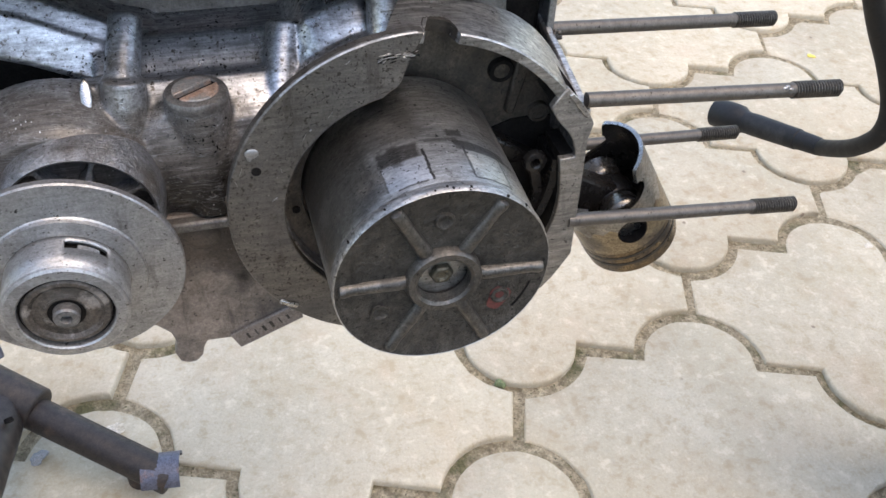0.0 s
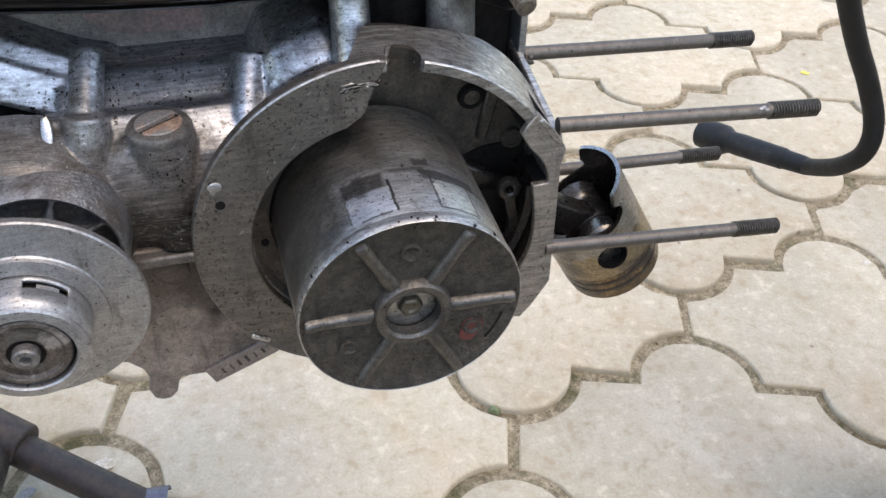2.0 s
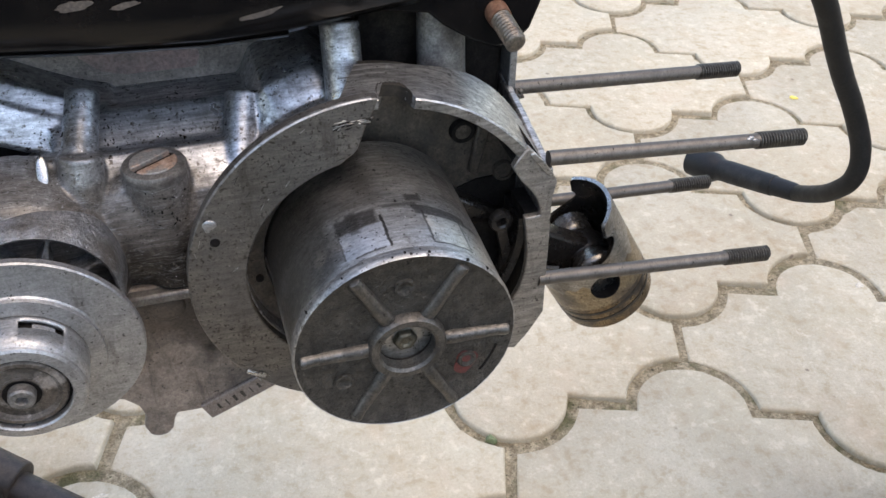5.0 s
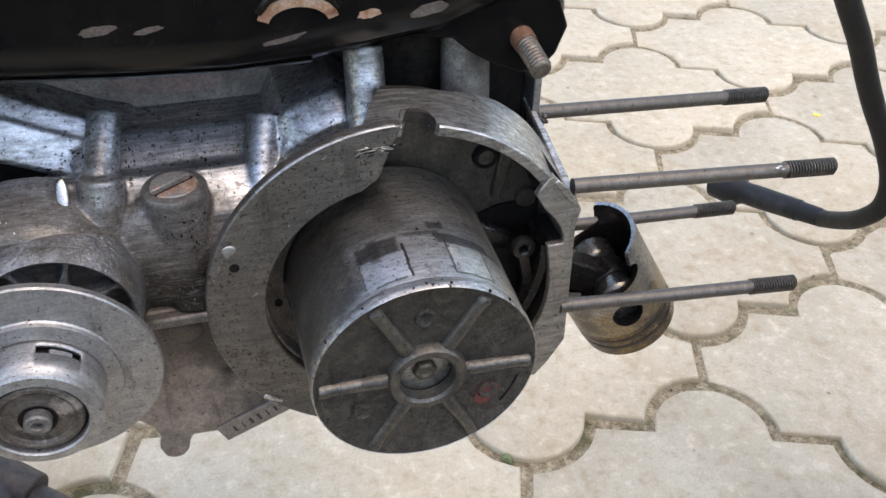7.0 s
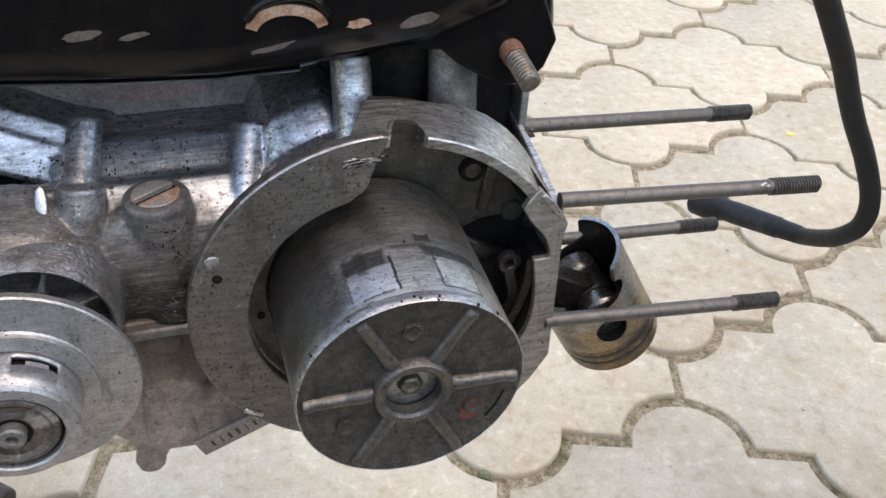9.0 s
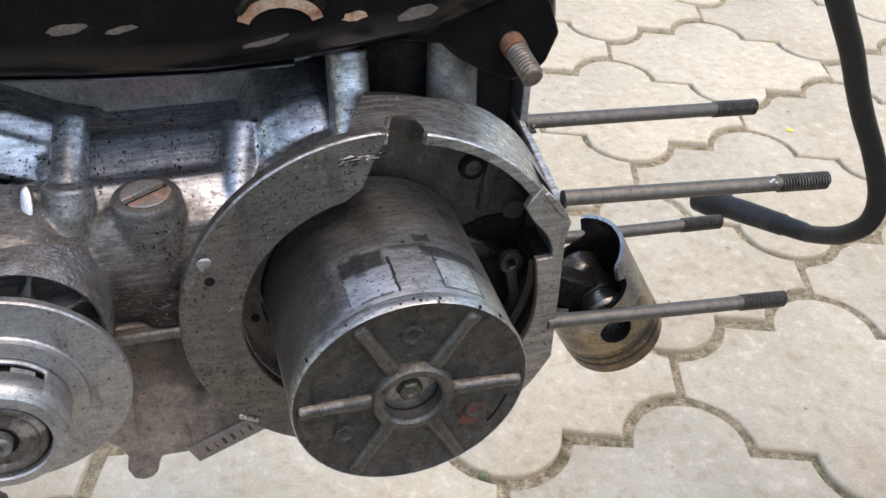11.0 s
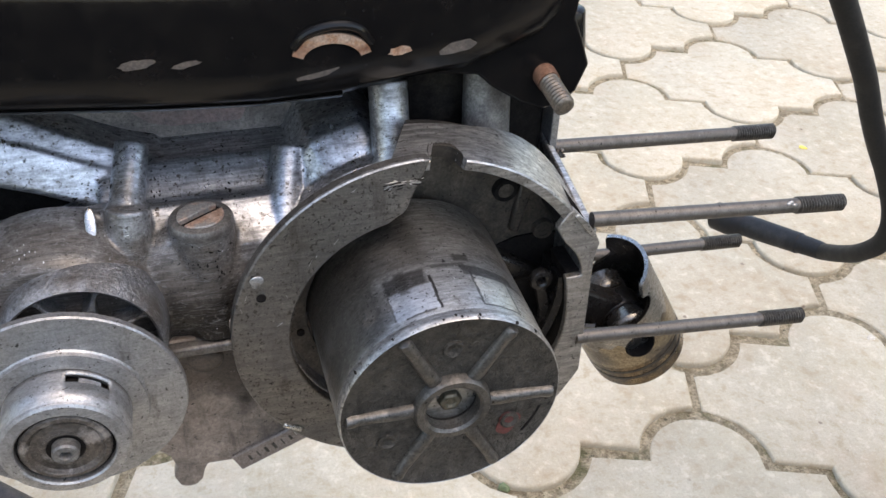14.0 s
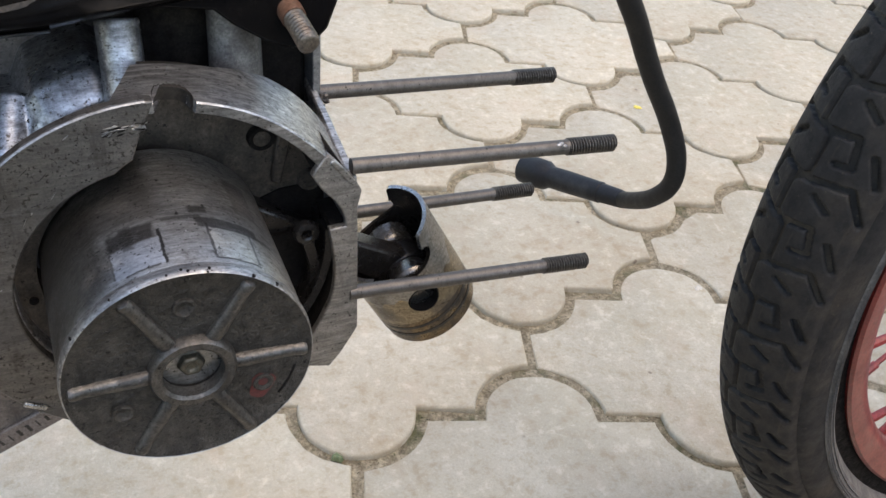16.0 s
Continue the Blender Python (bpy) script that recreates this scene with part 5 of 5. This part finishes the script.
# ---- front wheel ----
WX, WY, WR, WA = 0.5739, 0.0255, 0.2838, 0.0291
wheel_pose = pose(WX, WY, WR + WA, 0, 0, -2.7)
wheel = thing("wheel", "spoked moped wheel with red rim and worn black tyre", "wheel", (WX, WY, 0))


def ring_body(name, section, material, parent, label="", n=180, sharp=40, mid=WR, relief=None):
    """A ring about the wheel's axle: section rows (radial, sideways)."""
    bm = bmesh.new()
    rings = []
    for i in range(n):
        a = 2 * math.pi * i / n
        rings.append([wheel_pose @ Vector(((mid + p) * math.cos(a), q, (mid + p) * math.sin(a))) for p, q in section])
    made = loft(bm, rings + [rings[0]], cap=False)
    bmesh.ops.remove_doubles(bm, verts=bm.verts, dist=1e-6)
    return part(name, bm, material, parent, label, sharp=sharp)


sec = [(WA * math.cos(radians(t)) * (1.0 if abs(t) > 72 else 0.955), WA * math.sin(radians(t)) * (1.0 if abs(t) > 72 else 0.955)) for t in range(-128, 129, 8)]
sec += [(-0.020, 0.016), (-0.020, -0.016)]
tyre = ring_body("tyre", sec, tyre_rubber, wheel, "worn black tyre with zigzag tread grooves", sharp=60)

# ---- stand ----
stand = thing("centre_stand", "worn brown-black tubular moped stand with a blue-grey foot plate", "stand", (-0.16, 0.21, 0))
bm = bmesh.new()
rod(bm, (-0.232, 0.266, 0.046), (-0.129, 0.1975, 0.0125), 0.0120, n=28, rounded=0.001)
part("cross_tube", bm, stand_paint, stand, "scuffed brown tube")

bm = bmesh.new()
rod(bm, (-0.262, 0.290, 0.056), (-0.212, 0.256, 0.042), 0.0168, 0.0155, n=28, rounded=0.002)
part("socket", bm, stand_paint, stand, "thick worn socket")
bm = bmesh.new()
hose(bm, smooth_line([(-0.236, 0.262, 0.044), (-0.240, 0.215, 0.050), (-0.246, 0.160, 0.070), (-0.270, 0.120, 0.150), (-0.34, 0.105, 0.46)], 8), lambda s: 0.0165 - 0.004 * s, 20)
part("leg", bm, stand_paint, stand, "scuffed bent leg of the stand")
# black disc paints the dark of the hole in the leg
bm = bmesh.new()
turned(bm, [(0.0030, 0.0), (0.0030, 0.003), (0.0, 0.003)], (0, 0), 16)
bmesh.ops.transform(bm, matrix=pose(-0.2250, 0.2330, 0.0610, 35, 0, 20), verts=bm.verts)
part("leg_hole", bm, shade_grit_black, stand)
bm = bmesh.new()
n = 14
rings = []
for i in range(n + 1):
    a = math.pi * 0.9 * i / n
    rings.append([Vector((-0.0130, 0.0148 * math.cos(a), 0.0148 * math.sin(a))), Vector((0.0130, 0.0148 * math.cos(a), 0.0148 * math.sin(a))), Vector((0.0130, 0.0130 * math.cos(a), 0.0130 * math.sin(a))), Vector((-0.0130, 0.0130 * math.cos(a), 0.0130 * math.sin(a)))])
loft(bm, rings)
bmesh.ops.transform(bm, matrix=pose(-0.1345, 0.2035, 0.0125, 8, 0, -6), verts=bm.verts)
part("foot_plate", bm, foot_metal, stand, "bent blue-grey foot plate")
bm = bmesh.new()
rod(bm, (-0.150, 0.212, 0.0), (-0.150, 0.212, 0.022), 0.010, n=16)
part("foot", bm, stand_paint, stand)
bm = bmesh.new()
rod(bm, (-0.240, 0.303, 0.052), (-0.243, 0.311, 0.070), 0.0048, n=6)
part("pivot_bolt", bm, foot_metal, stand, soften=0.001)

# the whole stand, shrunk about the camera's place: its foot meets the yard, its view stays
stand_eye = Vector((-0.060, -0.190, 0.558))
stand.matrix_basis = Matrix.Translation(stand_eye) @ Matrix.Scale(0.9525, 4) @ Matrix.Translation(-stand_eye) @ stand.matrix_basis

# ---- wheel, continued ----
# tread: equal segments round the tyre, cut by a zigzag middle groove and hooked side grooves
count = 44
step = 2 * math.pi / count
P = step * (WR + WA)
grooves = [[(-0.04 * P, 0.0032), (0.42 * P, 0.0032), (0.52 * P, -0.0032), (0.94 * P, -0.0032), (1.04 * P, 0.0032)]]
for sgn, off in ((-1, 0.0), (1, 0.5)):
    for line in ([(0.98, 0.003), (0.93, 0.012), (0.90, 0.0225), (1.22, 0.0315)], [(0.47, 0.001), (0.42, 0.0145), (0.70, 0.0175), (0.72, 0.0110)], [(0.52, 0.0235), (0.80, 0.0300)], [(0.10, 0.0100), (0.20, 0.0170)]):
        grooves.append([((u + off) * P, sgn * v) for u, v in line])


def groove_depth(u, v):
    """Share of the full depth at a place of the tread."""
    near_to = 1.0
    for line in grooves:
        for (u0, v0), (u1, v1) in zip(line, line[1:]):
            for lap in (-P, 0.0, P):
                du, dv = u1 - u0, v1 - v0
                k = min(1.0, max(0.0, ((u - lap - u0) * du + (v - v0) * dv) / (du * du + dv * dv)))
                near_to = min(near_to, math.hypot(u - lap - u0 - k * du, v - v0 - k * dv))
    return min(1.0, max(0.0, (0.0016 - near_to) / 0.0005))


cols, rows = 56, 92
mesh_rows = []
for j in range(rows + 1):
    v = -0.0370 + 0.0740 * j / rows
    edge = min(1.0, max(0.0, (0.0368 - abs(v)) / 0.004))
    for i in range(cols + 1):
        u = P * i / cols
        r = WA - 0.0004 + edge * (0.0014 - 0.0038 * groove_depth(u, v) * min(1.0, (0.040 - abs(v)) / 0.010))
        rad = WR + r * math.cos(v / WA)
        mesh_rows.append((rad * math.cos(u / (WR + WA)), r * math.sin(v / WA), rad * math.sin(u / (WR + WA))))
me = bpy.data.meshes.new("tread_segment")
me.from_pydata(mesh_rows, [], [(j * (cols + 1) + i, j * (cols + 1) + i + 1, (j + 1) * (cols + 1) + i + 1, (j + 1) * (cols + 1) + i) for j in range(rows) for i in range(cols)])
me.materials.append(tyre_rubber)
for p in me.polygons:
    p.use_smooth = True
for k in range(count):
    ob = new("tread_segment", me)
    ob.parent = tyre
    ob.matrix_basis = wheel_pose @ Matrix.Rotation(-k * step, 4, "Y")
for sgn in (1, -1):
    band = [(-0.0215, sgn * 0.0170), (-0.0170, sgn * 0.0252), (-0.0120, sgn * 0.0274), (-0.0095, sgn * 0.0281), (-0.0090, sgn * 0.0276), (-0.016, sgn * 0.020)]
    ring_body("sidewall", band, sidewall_rubber, tyre, "dusty grey sidewall", sharp=30)
    for p0, q0 in ((-0.0098, 0.0284), (-0.0112, 0.0280), (-0.0126, 0.0275), (-0.0150, 0.0266)):
        band = [(p0 - 0.0005, sgn * (q0 - 0.0012)), (p0, sgn * (q0 + 0.0003)), (p0 + 0.0005, sgn * (q0 - 0.0010))]
        ring_body("sidewall_rib", band, sidewall_rubber, tyre)
side = [(-0.0310, 0.0150), (-0.0307, 0.0176), (-0.0325, 0.0190), (-0.0350, 0.0186), (-0.0405, 0.0174), (-0.0465, 0.0144), (-0.0505, 0.0090), (-0.0515, 0.0040)]
rim_sec = side + [(p, -q) for p, q in side[::-1]] + [(-0.0380, -0.010), (-0.0380, 0.010)]
# black ring paints the shadow in the gap between tyre and rim
for sgn in (1, -1):
    ring_body("bead", [(-0.0185, sgn * 0.0190), (-0.0220, sgn * 0.0160), (-0.0330, sgn * 0.0152), (-0.0330, sgn * 0.0100), (-0.0185, sgn * 0.0100)], shade_grit_black, tyre, "ring painted black for the shaded gap beside the rim")
ring_body("rim", rim_sec, rim_red, wheel, "red painted steel rim", sharp=40)
bm = bmesh.new()
turned(bm, [(0.0, -0.050), (0.010, -0.050), (0.012, -0.030), (0.030, -0.028), (0.030, -0.022), (0.018, -0.018), (0.018, 0.018), (0.030, 0.022), (0.030, 0.028), (0.012, 0.030), (0.010, 0.050), (0.0, 0.050)], (0, 0), 40)
bmesh.ops.transform(bm, matrix=wheel_pose, verts=bm.verts)
part("hub", bm, spoke_red, wheel, "red painted hub")
for i in range(36):
    sgn = 1 if i % 2 else -1
    a = 2 * math.pi * i / 36
    b = a + (0.62 if (i // 2) % 2 else -0.62)
    p = wheel_pose @ Vector((0.2325 * math.cos(a), sgn * 0.003, 0.2325 * math.sin(a)))
    q = wheel_pose @ Vector((0.027 * math.cos(b), sgn * 0.025, 0.027 * math.sin(b)))
    bm = bmesh.new()
    rod(bm, p, q, 0.0016, n=8)
    spoke = part("spoke", bm, spoke_red, wheel)
    bm = bmesh.new()
    rod(bm, p, p + (q - p).normalized() * 0.016, 0.0029, 0.0025, n=8)
    part("nipple", bm, spoke_red, spoke)

# ---- paint chips on the frame ----
crescent = arc(-0.0238, 0.4540, 0.0118, 172, 8, 18) + arc(-0.0238, 0.4520, 0.0088, 12, 168, 14)
chip([(x, 0.4560 + (z - 0.4545) * 0.62 + 0.02 * (-0.0238 - x)) for x, z in crescent], chip_rust, "rusty crescent where the paint is gone", thick=0.0007)
chip(oval(-0.0030, 0.4552, 0.0036, 0.0014, 4, 3), chip_rust, "small rusty paint chip", y=0.0618)
chip(oval(0.0155, 0.4542, 0.0062, 0.0020, 14, 4), chip_primer, "grey paint chip", y=0.0632)
chip(oval(-0.0280, 0.4502, 0.0062, 0.0012, 12, 5), chip_primer, "grey paint chip", y=0.0612)
chip(oval(-0.0785, 0.4580, 0.0048, 0.0014, 6, 6), chip_primer, "grey paint chip")
chip(oval(-0.0655, 0.4568, 0.0042, 0.0009, 10, 7), chip_primer, "grey paint chip")
bm = bmesh.new()
hose(bm, smooth_line([(-0.035, 0.0606, 0.4590), (-0.031, 0.0597, 0.4635), (-0.023, 0.0594, 0.4655), (-0.016, 0.0597, 0.4640), (-0.0120, 0.0606, 0.4590)], 6), 0.0014, 10)
part("weld_bead", bm, black_paint, beam)

# ---- small marks on the paving ----
def fleck(name, x, y, r, material, label, category, seed, high=0.0012):
    rnd = random.Random(seed)
    ph = [rnd.random() * 6.3 for _ in range(4)]
    w = [1 + 0.22 * math.sin(2 * math.pi * i / 30 * 2 + ph[0]) + 0.12 * math.sin(2 * math.pi * i / 30 * 3 + ph[1]) + 0.07 * math.sin(2 * math.pi * i / 30 * 7 + ph[2]) for i in range(30)]
    bm = bmesh.new()
    rings = []
    for k, z in ((1.0, 0.0), (0.85, high * 0.7), (0.5, high)):
        rings.append([(x + r * k * w[i] * math.cos(2 * math.pi * i / 30), y + r * k * w[i] * math.sin(2 * math.pi * i / 30), z) for i in range(30)])
    loft(bm, rings)
    bmesh.ops.transform(bm, matrix=YARD, verts=bm.verts)
    ob = finish(name, bm, material)
    return tagged(ob, label, category)


fleck("leaf_fleck", 0.6449, 0.6104, 0.0044, yellow_bit, "small yellow petal lying on the paving", "petal", 11)
fleck("moss_tuft", 0.1206, 0.2191, 0.0038, moss_green, "small green moss tuft in a paving joint", "moss", 12, 0.004)
fleck("mortar_spot", -0.1634, 0.2380, 0.0058, white_dust, "white mortar spot on the paving", "stain", 13, 0.0003)
fleck("mortar_spot", -0.2190, 0.3030, 0.0072, white_dust, "white mortar spot on the paving", "stain", 14, 0.0003)
fleck("stone_chip", -0.2140, 0.2248, 0.0056, grey_pebble, "flat blue-grey stone chip on the paving", "stone", 15, 0.0015)
fleck("mortar_spot", 0.5125, 0.4220, 0.0048, white_dust, "white mortar spot on the paving", "stain", 16, 0.0006)
fleck("mortar_spot", 0.2672, 0.1291, 0.0048, white_dust, "white mortar spot on the paving", "stain", 17, 0.0004)
fleck("mortar_spot", 0.5155, 0.3024, 0.0036, white_dust, "white mortar spot on the paving", "stain", 18, 0.0004)
fleck("dirt_crumb", 0.2666, 0.2885, 0.0022, joint_sand, "brown dirt crumb on the paving", "dirt", 19, 0.0012)
fleck("dirt_crumb", 0.2737, 0.2630, 0.0017, joint_sand, "brown dirt crumb on the paving", "dirt", 20, 0.0012)

# ---- paving blocks, nearest singly, the rest joined ----
wide_joint = [block_mesh("paving_block", n) for n in range(6)]
tight_joint = [block_mesh("paving_block", n, 0.0031) for n in range(6, 12)]
cells = []
for k in range(-30, 38):
    for j in range(-16, 17):
        at = U * (U0 + (k % 2) * HALF + 2 * HALF * j) + V * (V0 + ROW * k)
        mid = at + U * HALF + V * (ROW / 2)
        cells.append(((mid - Vector((0.35, 0.55, 0))).length, k, j, at))
cells.sort(key=lambda c: c[0])
rnd = random.Random(5)
far_verts, far_faces = [], []
for i, (dist, k, j, at) in enumerate(cells):
    if dist > 3.8:
        break
    m = YARD @ Matrix.Translation(at + Vector((0, 0, rnd.uniform(-0.0005, 0.0003)))) @ pose(0, 0, 0, rnd.uniform(-0.06, 0.06), rnd.uniform(-0.06, 0.06), rnd.uniform(-0.2, 0.2))
    me = (tight_joint if k > 1 else wide_joint)[rnd.randrange(6)]
    if i < 290:
        ob = new("paving_block", me)
        ob.parent = pavement
        ob.matrix_basis = m
    else:
        n0 = len(far_verts)
        far_verts.extend(m @ v.co for v in me.vertices)
        far_faces.extend([n0 + v for v in p.vertices] for p in me.polygons)
me = bpy.data.meshes.new("paving_blocks_beyond")
me.from_pydata(far_verts, [], far_faces)
me.materials.append(paver_concrete)
far = new("paving_blocks_beyond", me)
far.parent = pavement
tagged(far, "further paving blocks of the yard", kind="stuff")

# ---- burrs on the ring, grease crumbs on the casting ----
rnd = random.Random(77)


def sliver(bm, at, along, out, long, wide, high):
    """A tiny ridge: long along one way, standing out of its surface."""
    side = along.cross(out)
    ring0 = [at + along * long * c - out * 0.0001 + side * wide * d for c, d in ((-1, 0), (-0.3, -1), (0.5, -0.8), (1, 0), (0.3, 0.9), (-0.5, 1))]
    ring1 = [at + along * long * c * 0.7 + out * high + side * wide * d * 0.5 for c, d in ((-1, 0), (-0.3, -1), (0.5, -0.8), (1, 0), (0.3, 0.9), (-0.5, 1))]
    loft(bm, [ring0, ring1])


for material, count in ((wall_alu, 14), (ring_dark, 14)):
    bm = bmesh.new()
    for k in range(count):
        edge = rnd.random()
        a = radians(rnd.uniform(100, 145) if rnd.random() < 0.6 else rnd.uniform(145, 250))
        r = rnd.uniform(0.0465, 0.0500) if edge < 0.35 else (rnd.uniform(0.0600, 0.0648) if edge < 0.6 else rnd.uniform(0.048, 0.064))
        tilt = rnd.gauss(0, 0.35)
        along = Vector((-math.sin(a + tilt), 0, math.cos(a + tilt)))
        sliver(bm, Vector((r * math.cos(a), 0.04195, CZ + r * math.sin(a))), along, Vector((0, -1, 0)), rnd.uniform(0.0004, 0.0022), rnd.uniform(0.00006, 0.00016), rnd.uniform(0.00005, 0.00018))
    tagged(part("roughened_edge" if material is wall_alu else "dark_wear", bm, material, housing), kind="stuff")
for material, count in ((clutch_alu, 8), (inner_metal, 14)):
    bm = bmesh.new()
    for k in range(count):
        a = radians(rnd.uniform(38, 96))
        y = rnd.uniform(0.044, 0.066)
        r = 0.0647
        out = Vector((math.cos(a), 0, math.sin(a)))
        along = Vector((-math.sin(a), rnd.gauss(0, 0.25), math.cos(a))).normalized()
        if 76 < math.degrees(a) < 90 and y < 0.056:
            continue
        sliver(bm, out * r + Vector((0, y, CZ)), along, out, rnd.uniform(0.0008, 0.004), rnd.uniform(0.00005, 0.00012), rnd.uniform(0.00004, 0.0001))
    tagged(part("roughened_edge" if material is clutch_alu else "dark_wear", bm, material, housing), kind="stuff")

for material, count in ((wall_alu, 16), (shade_grit_black, 16)):
    bm = bmesh.new()
    for k in range(count):
        x = rnd.uniform(-0.0120, -0.0008)
        z = 0.4205 + 0.06 * (x + 0.006) + rnd.gauss(0, 0.0007)
        tilt = rnd.gauss(0.08, 0.25)
        sliver(bm, Vector((x, 0.04195, z)), Vector((math.cos(tilt), 0, math.sin(tilt))), Vector((0, -1, 0)), rnd.uniform(0.0005, 0.0024), rnd.uniform(0.00012, 0.0003), rnd.uniform(0.00008, 0.0003))
    tagged(part("gouge", bm, material, housing), kind="stuff")
bm = bmesh.new()
for k in range(26):
    sphere(bm, (rnd.gauss(0.0640, 0.0009), rnd.gauss(0.0830, 0.0012), rnd.gauss(0.3985, 0.0010)), rnd.uniform(0.0005, 0.0012), (1, rnd.uniform(0.6, 1.2), rnd.uniform(0.5, 1.0)))
tagged(part("grease_clump", bm, inner_metal, housing, "dark clump of grease on the joint"), "dark clump of grease on the joint", kind="stuff")

scene_graph = bpy.context.evaluated_depsgraph_get()
solid = crankcase.evaluated_get(scene_graph)
skin = solid.to_mesh()
from mathutils.bvhtree import BVHTree
tree = BVHTree.FromPolygons([v.co.copy() for v in skin.vertices], [tuple(p.vertices) for p in skin.polygons])
solid.to_mesh_clear()
# bright spot paints a facet's shine, placed along a ray of the camera's view
spot_way = Vector((-0.05, 0.244, -0.155)).normalized()
at, nrm, _, _ = tree.ray_cast(Vector((-0.1000, 0.064, 0.405)) - spot_way * 0.03, spot_way, 0.1)
nrm, up = Vector((0, -0.75, 0.66)).normalized(), Vector((0, 0.66, 0.75)).normalized()
bm = bmesh.new()
sphere(bm, (0, 0, 0), 1.0, (0.0018, 0.0006, 0.0055))
frame_of = Matrix((up.cross(nrm), nrm, up)).transposed().to_4x4()
bmesh.ops.transform(bm, matrix=Matrix.Translation(at - spot_way * 0.0022) @ frame_of, verts=bm.verts)
part("worn_spot", bm, bright_rim, crankcase, "bright spot painted for a shiny facet")
clusters = [((-0.0700, 0.3670), 0.0060, 30), ((-0.0640, 0.3640), 0.0040, 20), ((-0.0975, 0.4040), 0.0026, 60), ((-0.0800, 0.3985), 0.0030, 60), ((-0.0820, 0.4085), 0.0025, 30), ((-0.0440, 0.4030), 0.0022, 35), ((-0.0305, 0.4060), 0.0022, 40),
            ((-0.0600, 0.4085), 0.0070, 40), ((-0.0560, 0.3950), 0.0035, 40), ((-0.0120, 0.4250), 0.0030, 30), ((-0.0760, 0.3880), 0.0050, 60), ((-0.1050, 0.4000), 0.0040, 40), ((-0.0640, 0.3800), 0.0070, 50), ((-0.0980, 0.3860), 0.0060, 40)]
bm = bmesh.new()
way = Vector((0, 0.80, -0.60))
for (x, z), wide, count in clusters:
    for k in range(int(count * 0.5)):
        aim = Vector((rnd.gauss(x, wide), 0.085, rnd.gauss(z, wide)))
        at, nrm, _, _ = tree.ray_cast(aim - way * 0.05, way, 0.13)
        if at is None or at.y < 0.050:
            continue
        along = nrm.orthogonal().normalized()
        along = (Matrix.Rotation(rnd.uniform(0, 6.28), 3, nrm) @ along).normalized()
        w = 0.00010 + 0.00032 * rnd.random() ** 2
        sliver(bm, at, along, nrm, w * rnd.uniform(1, 2.4), w, w * 0.8)
tagged(part("grease_grit", bm, shade_grit_black, crankcase, "black crumbs of grease"), "black crumbs of grease", kind="stuff")
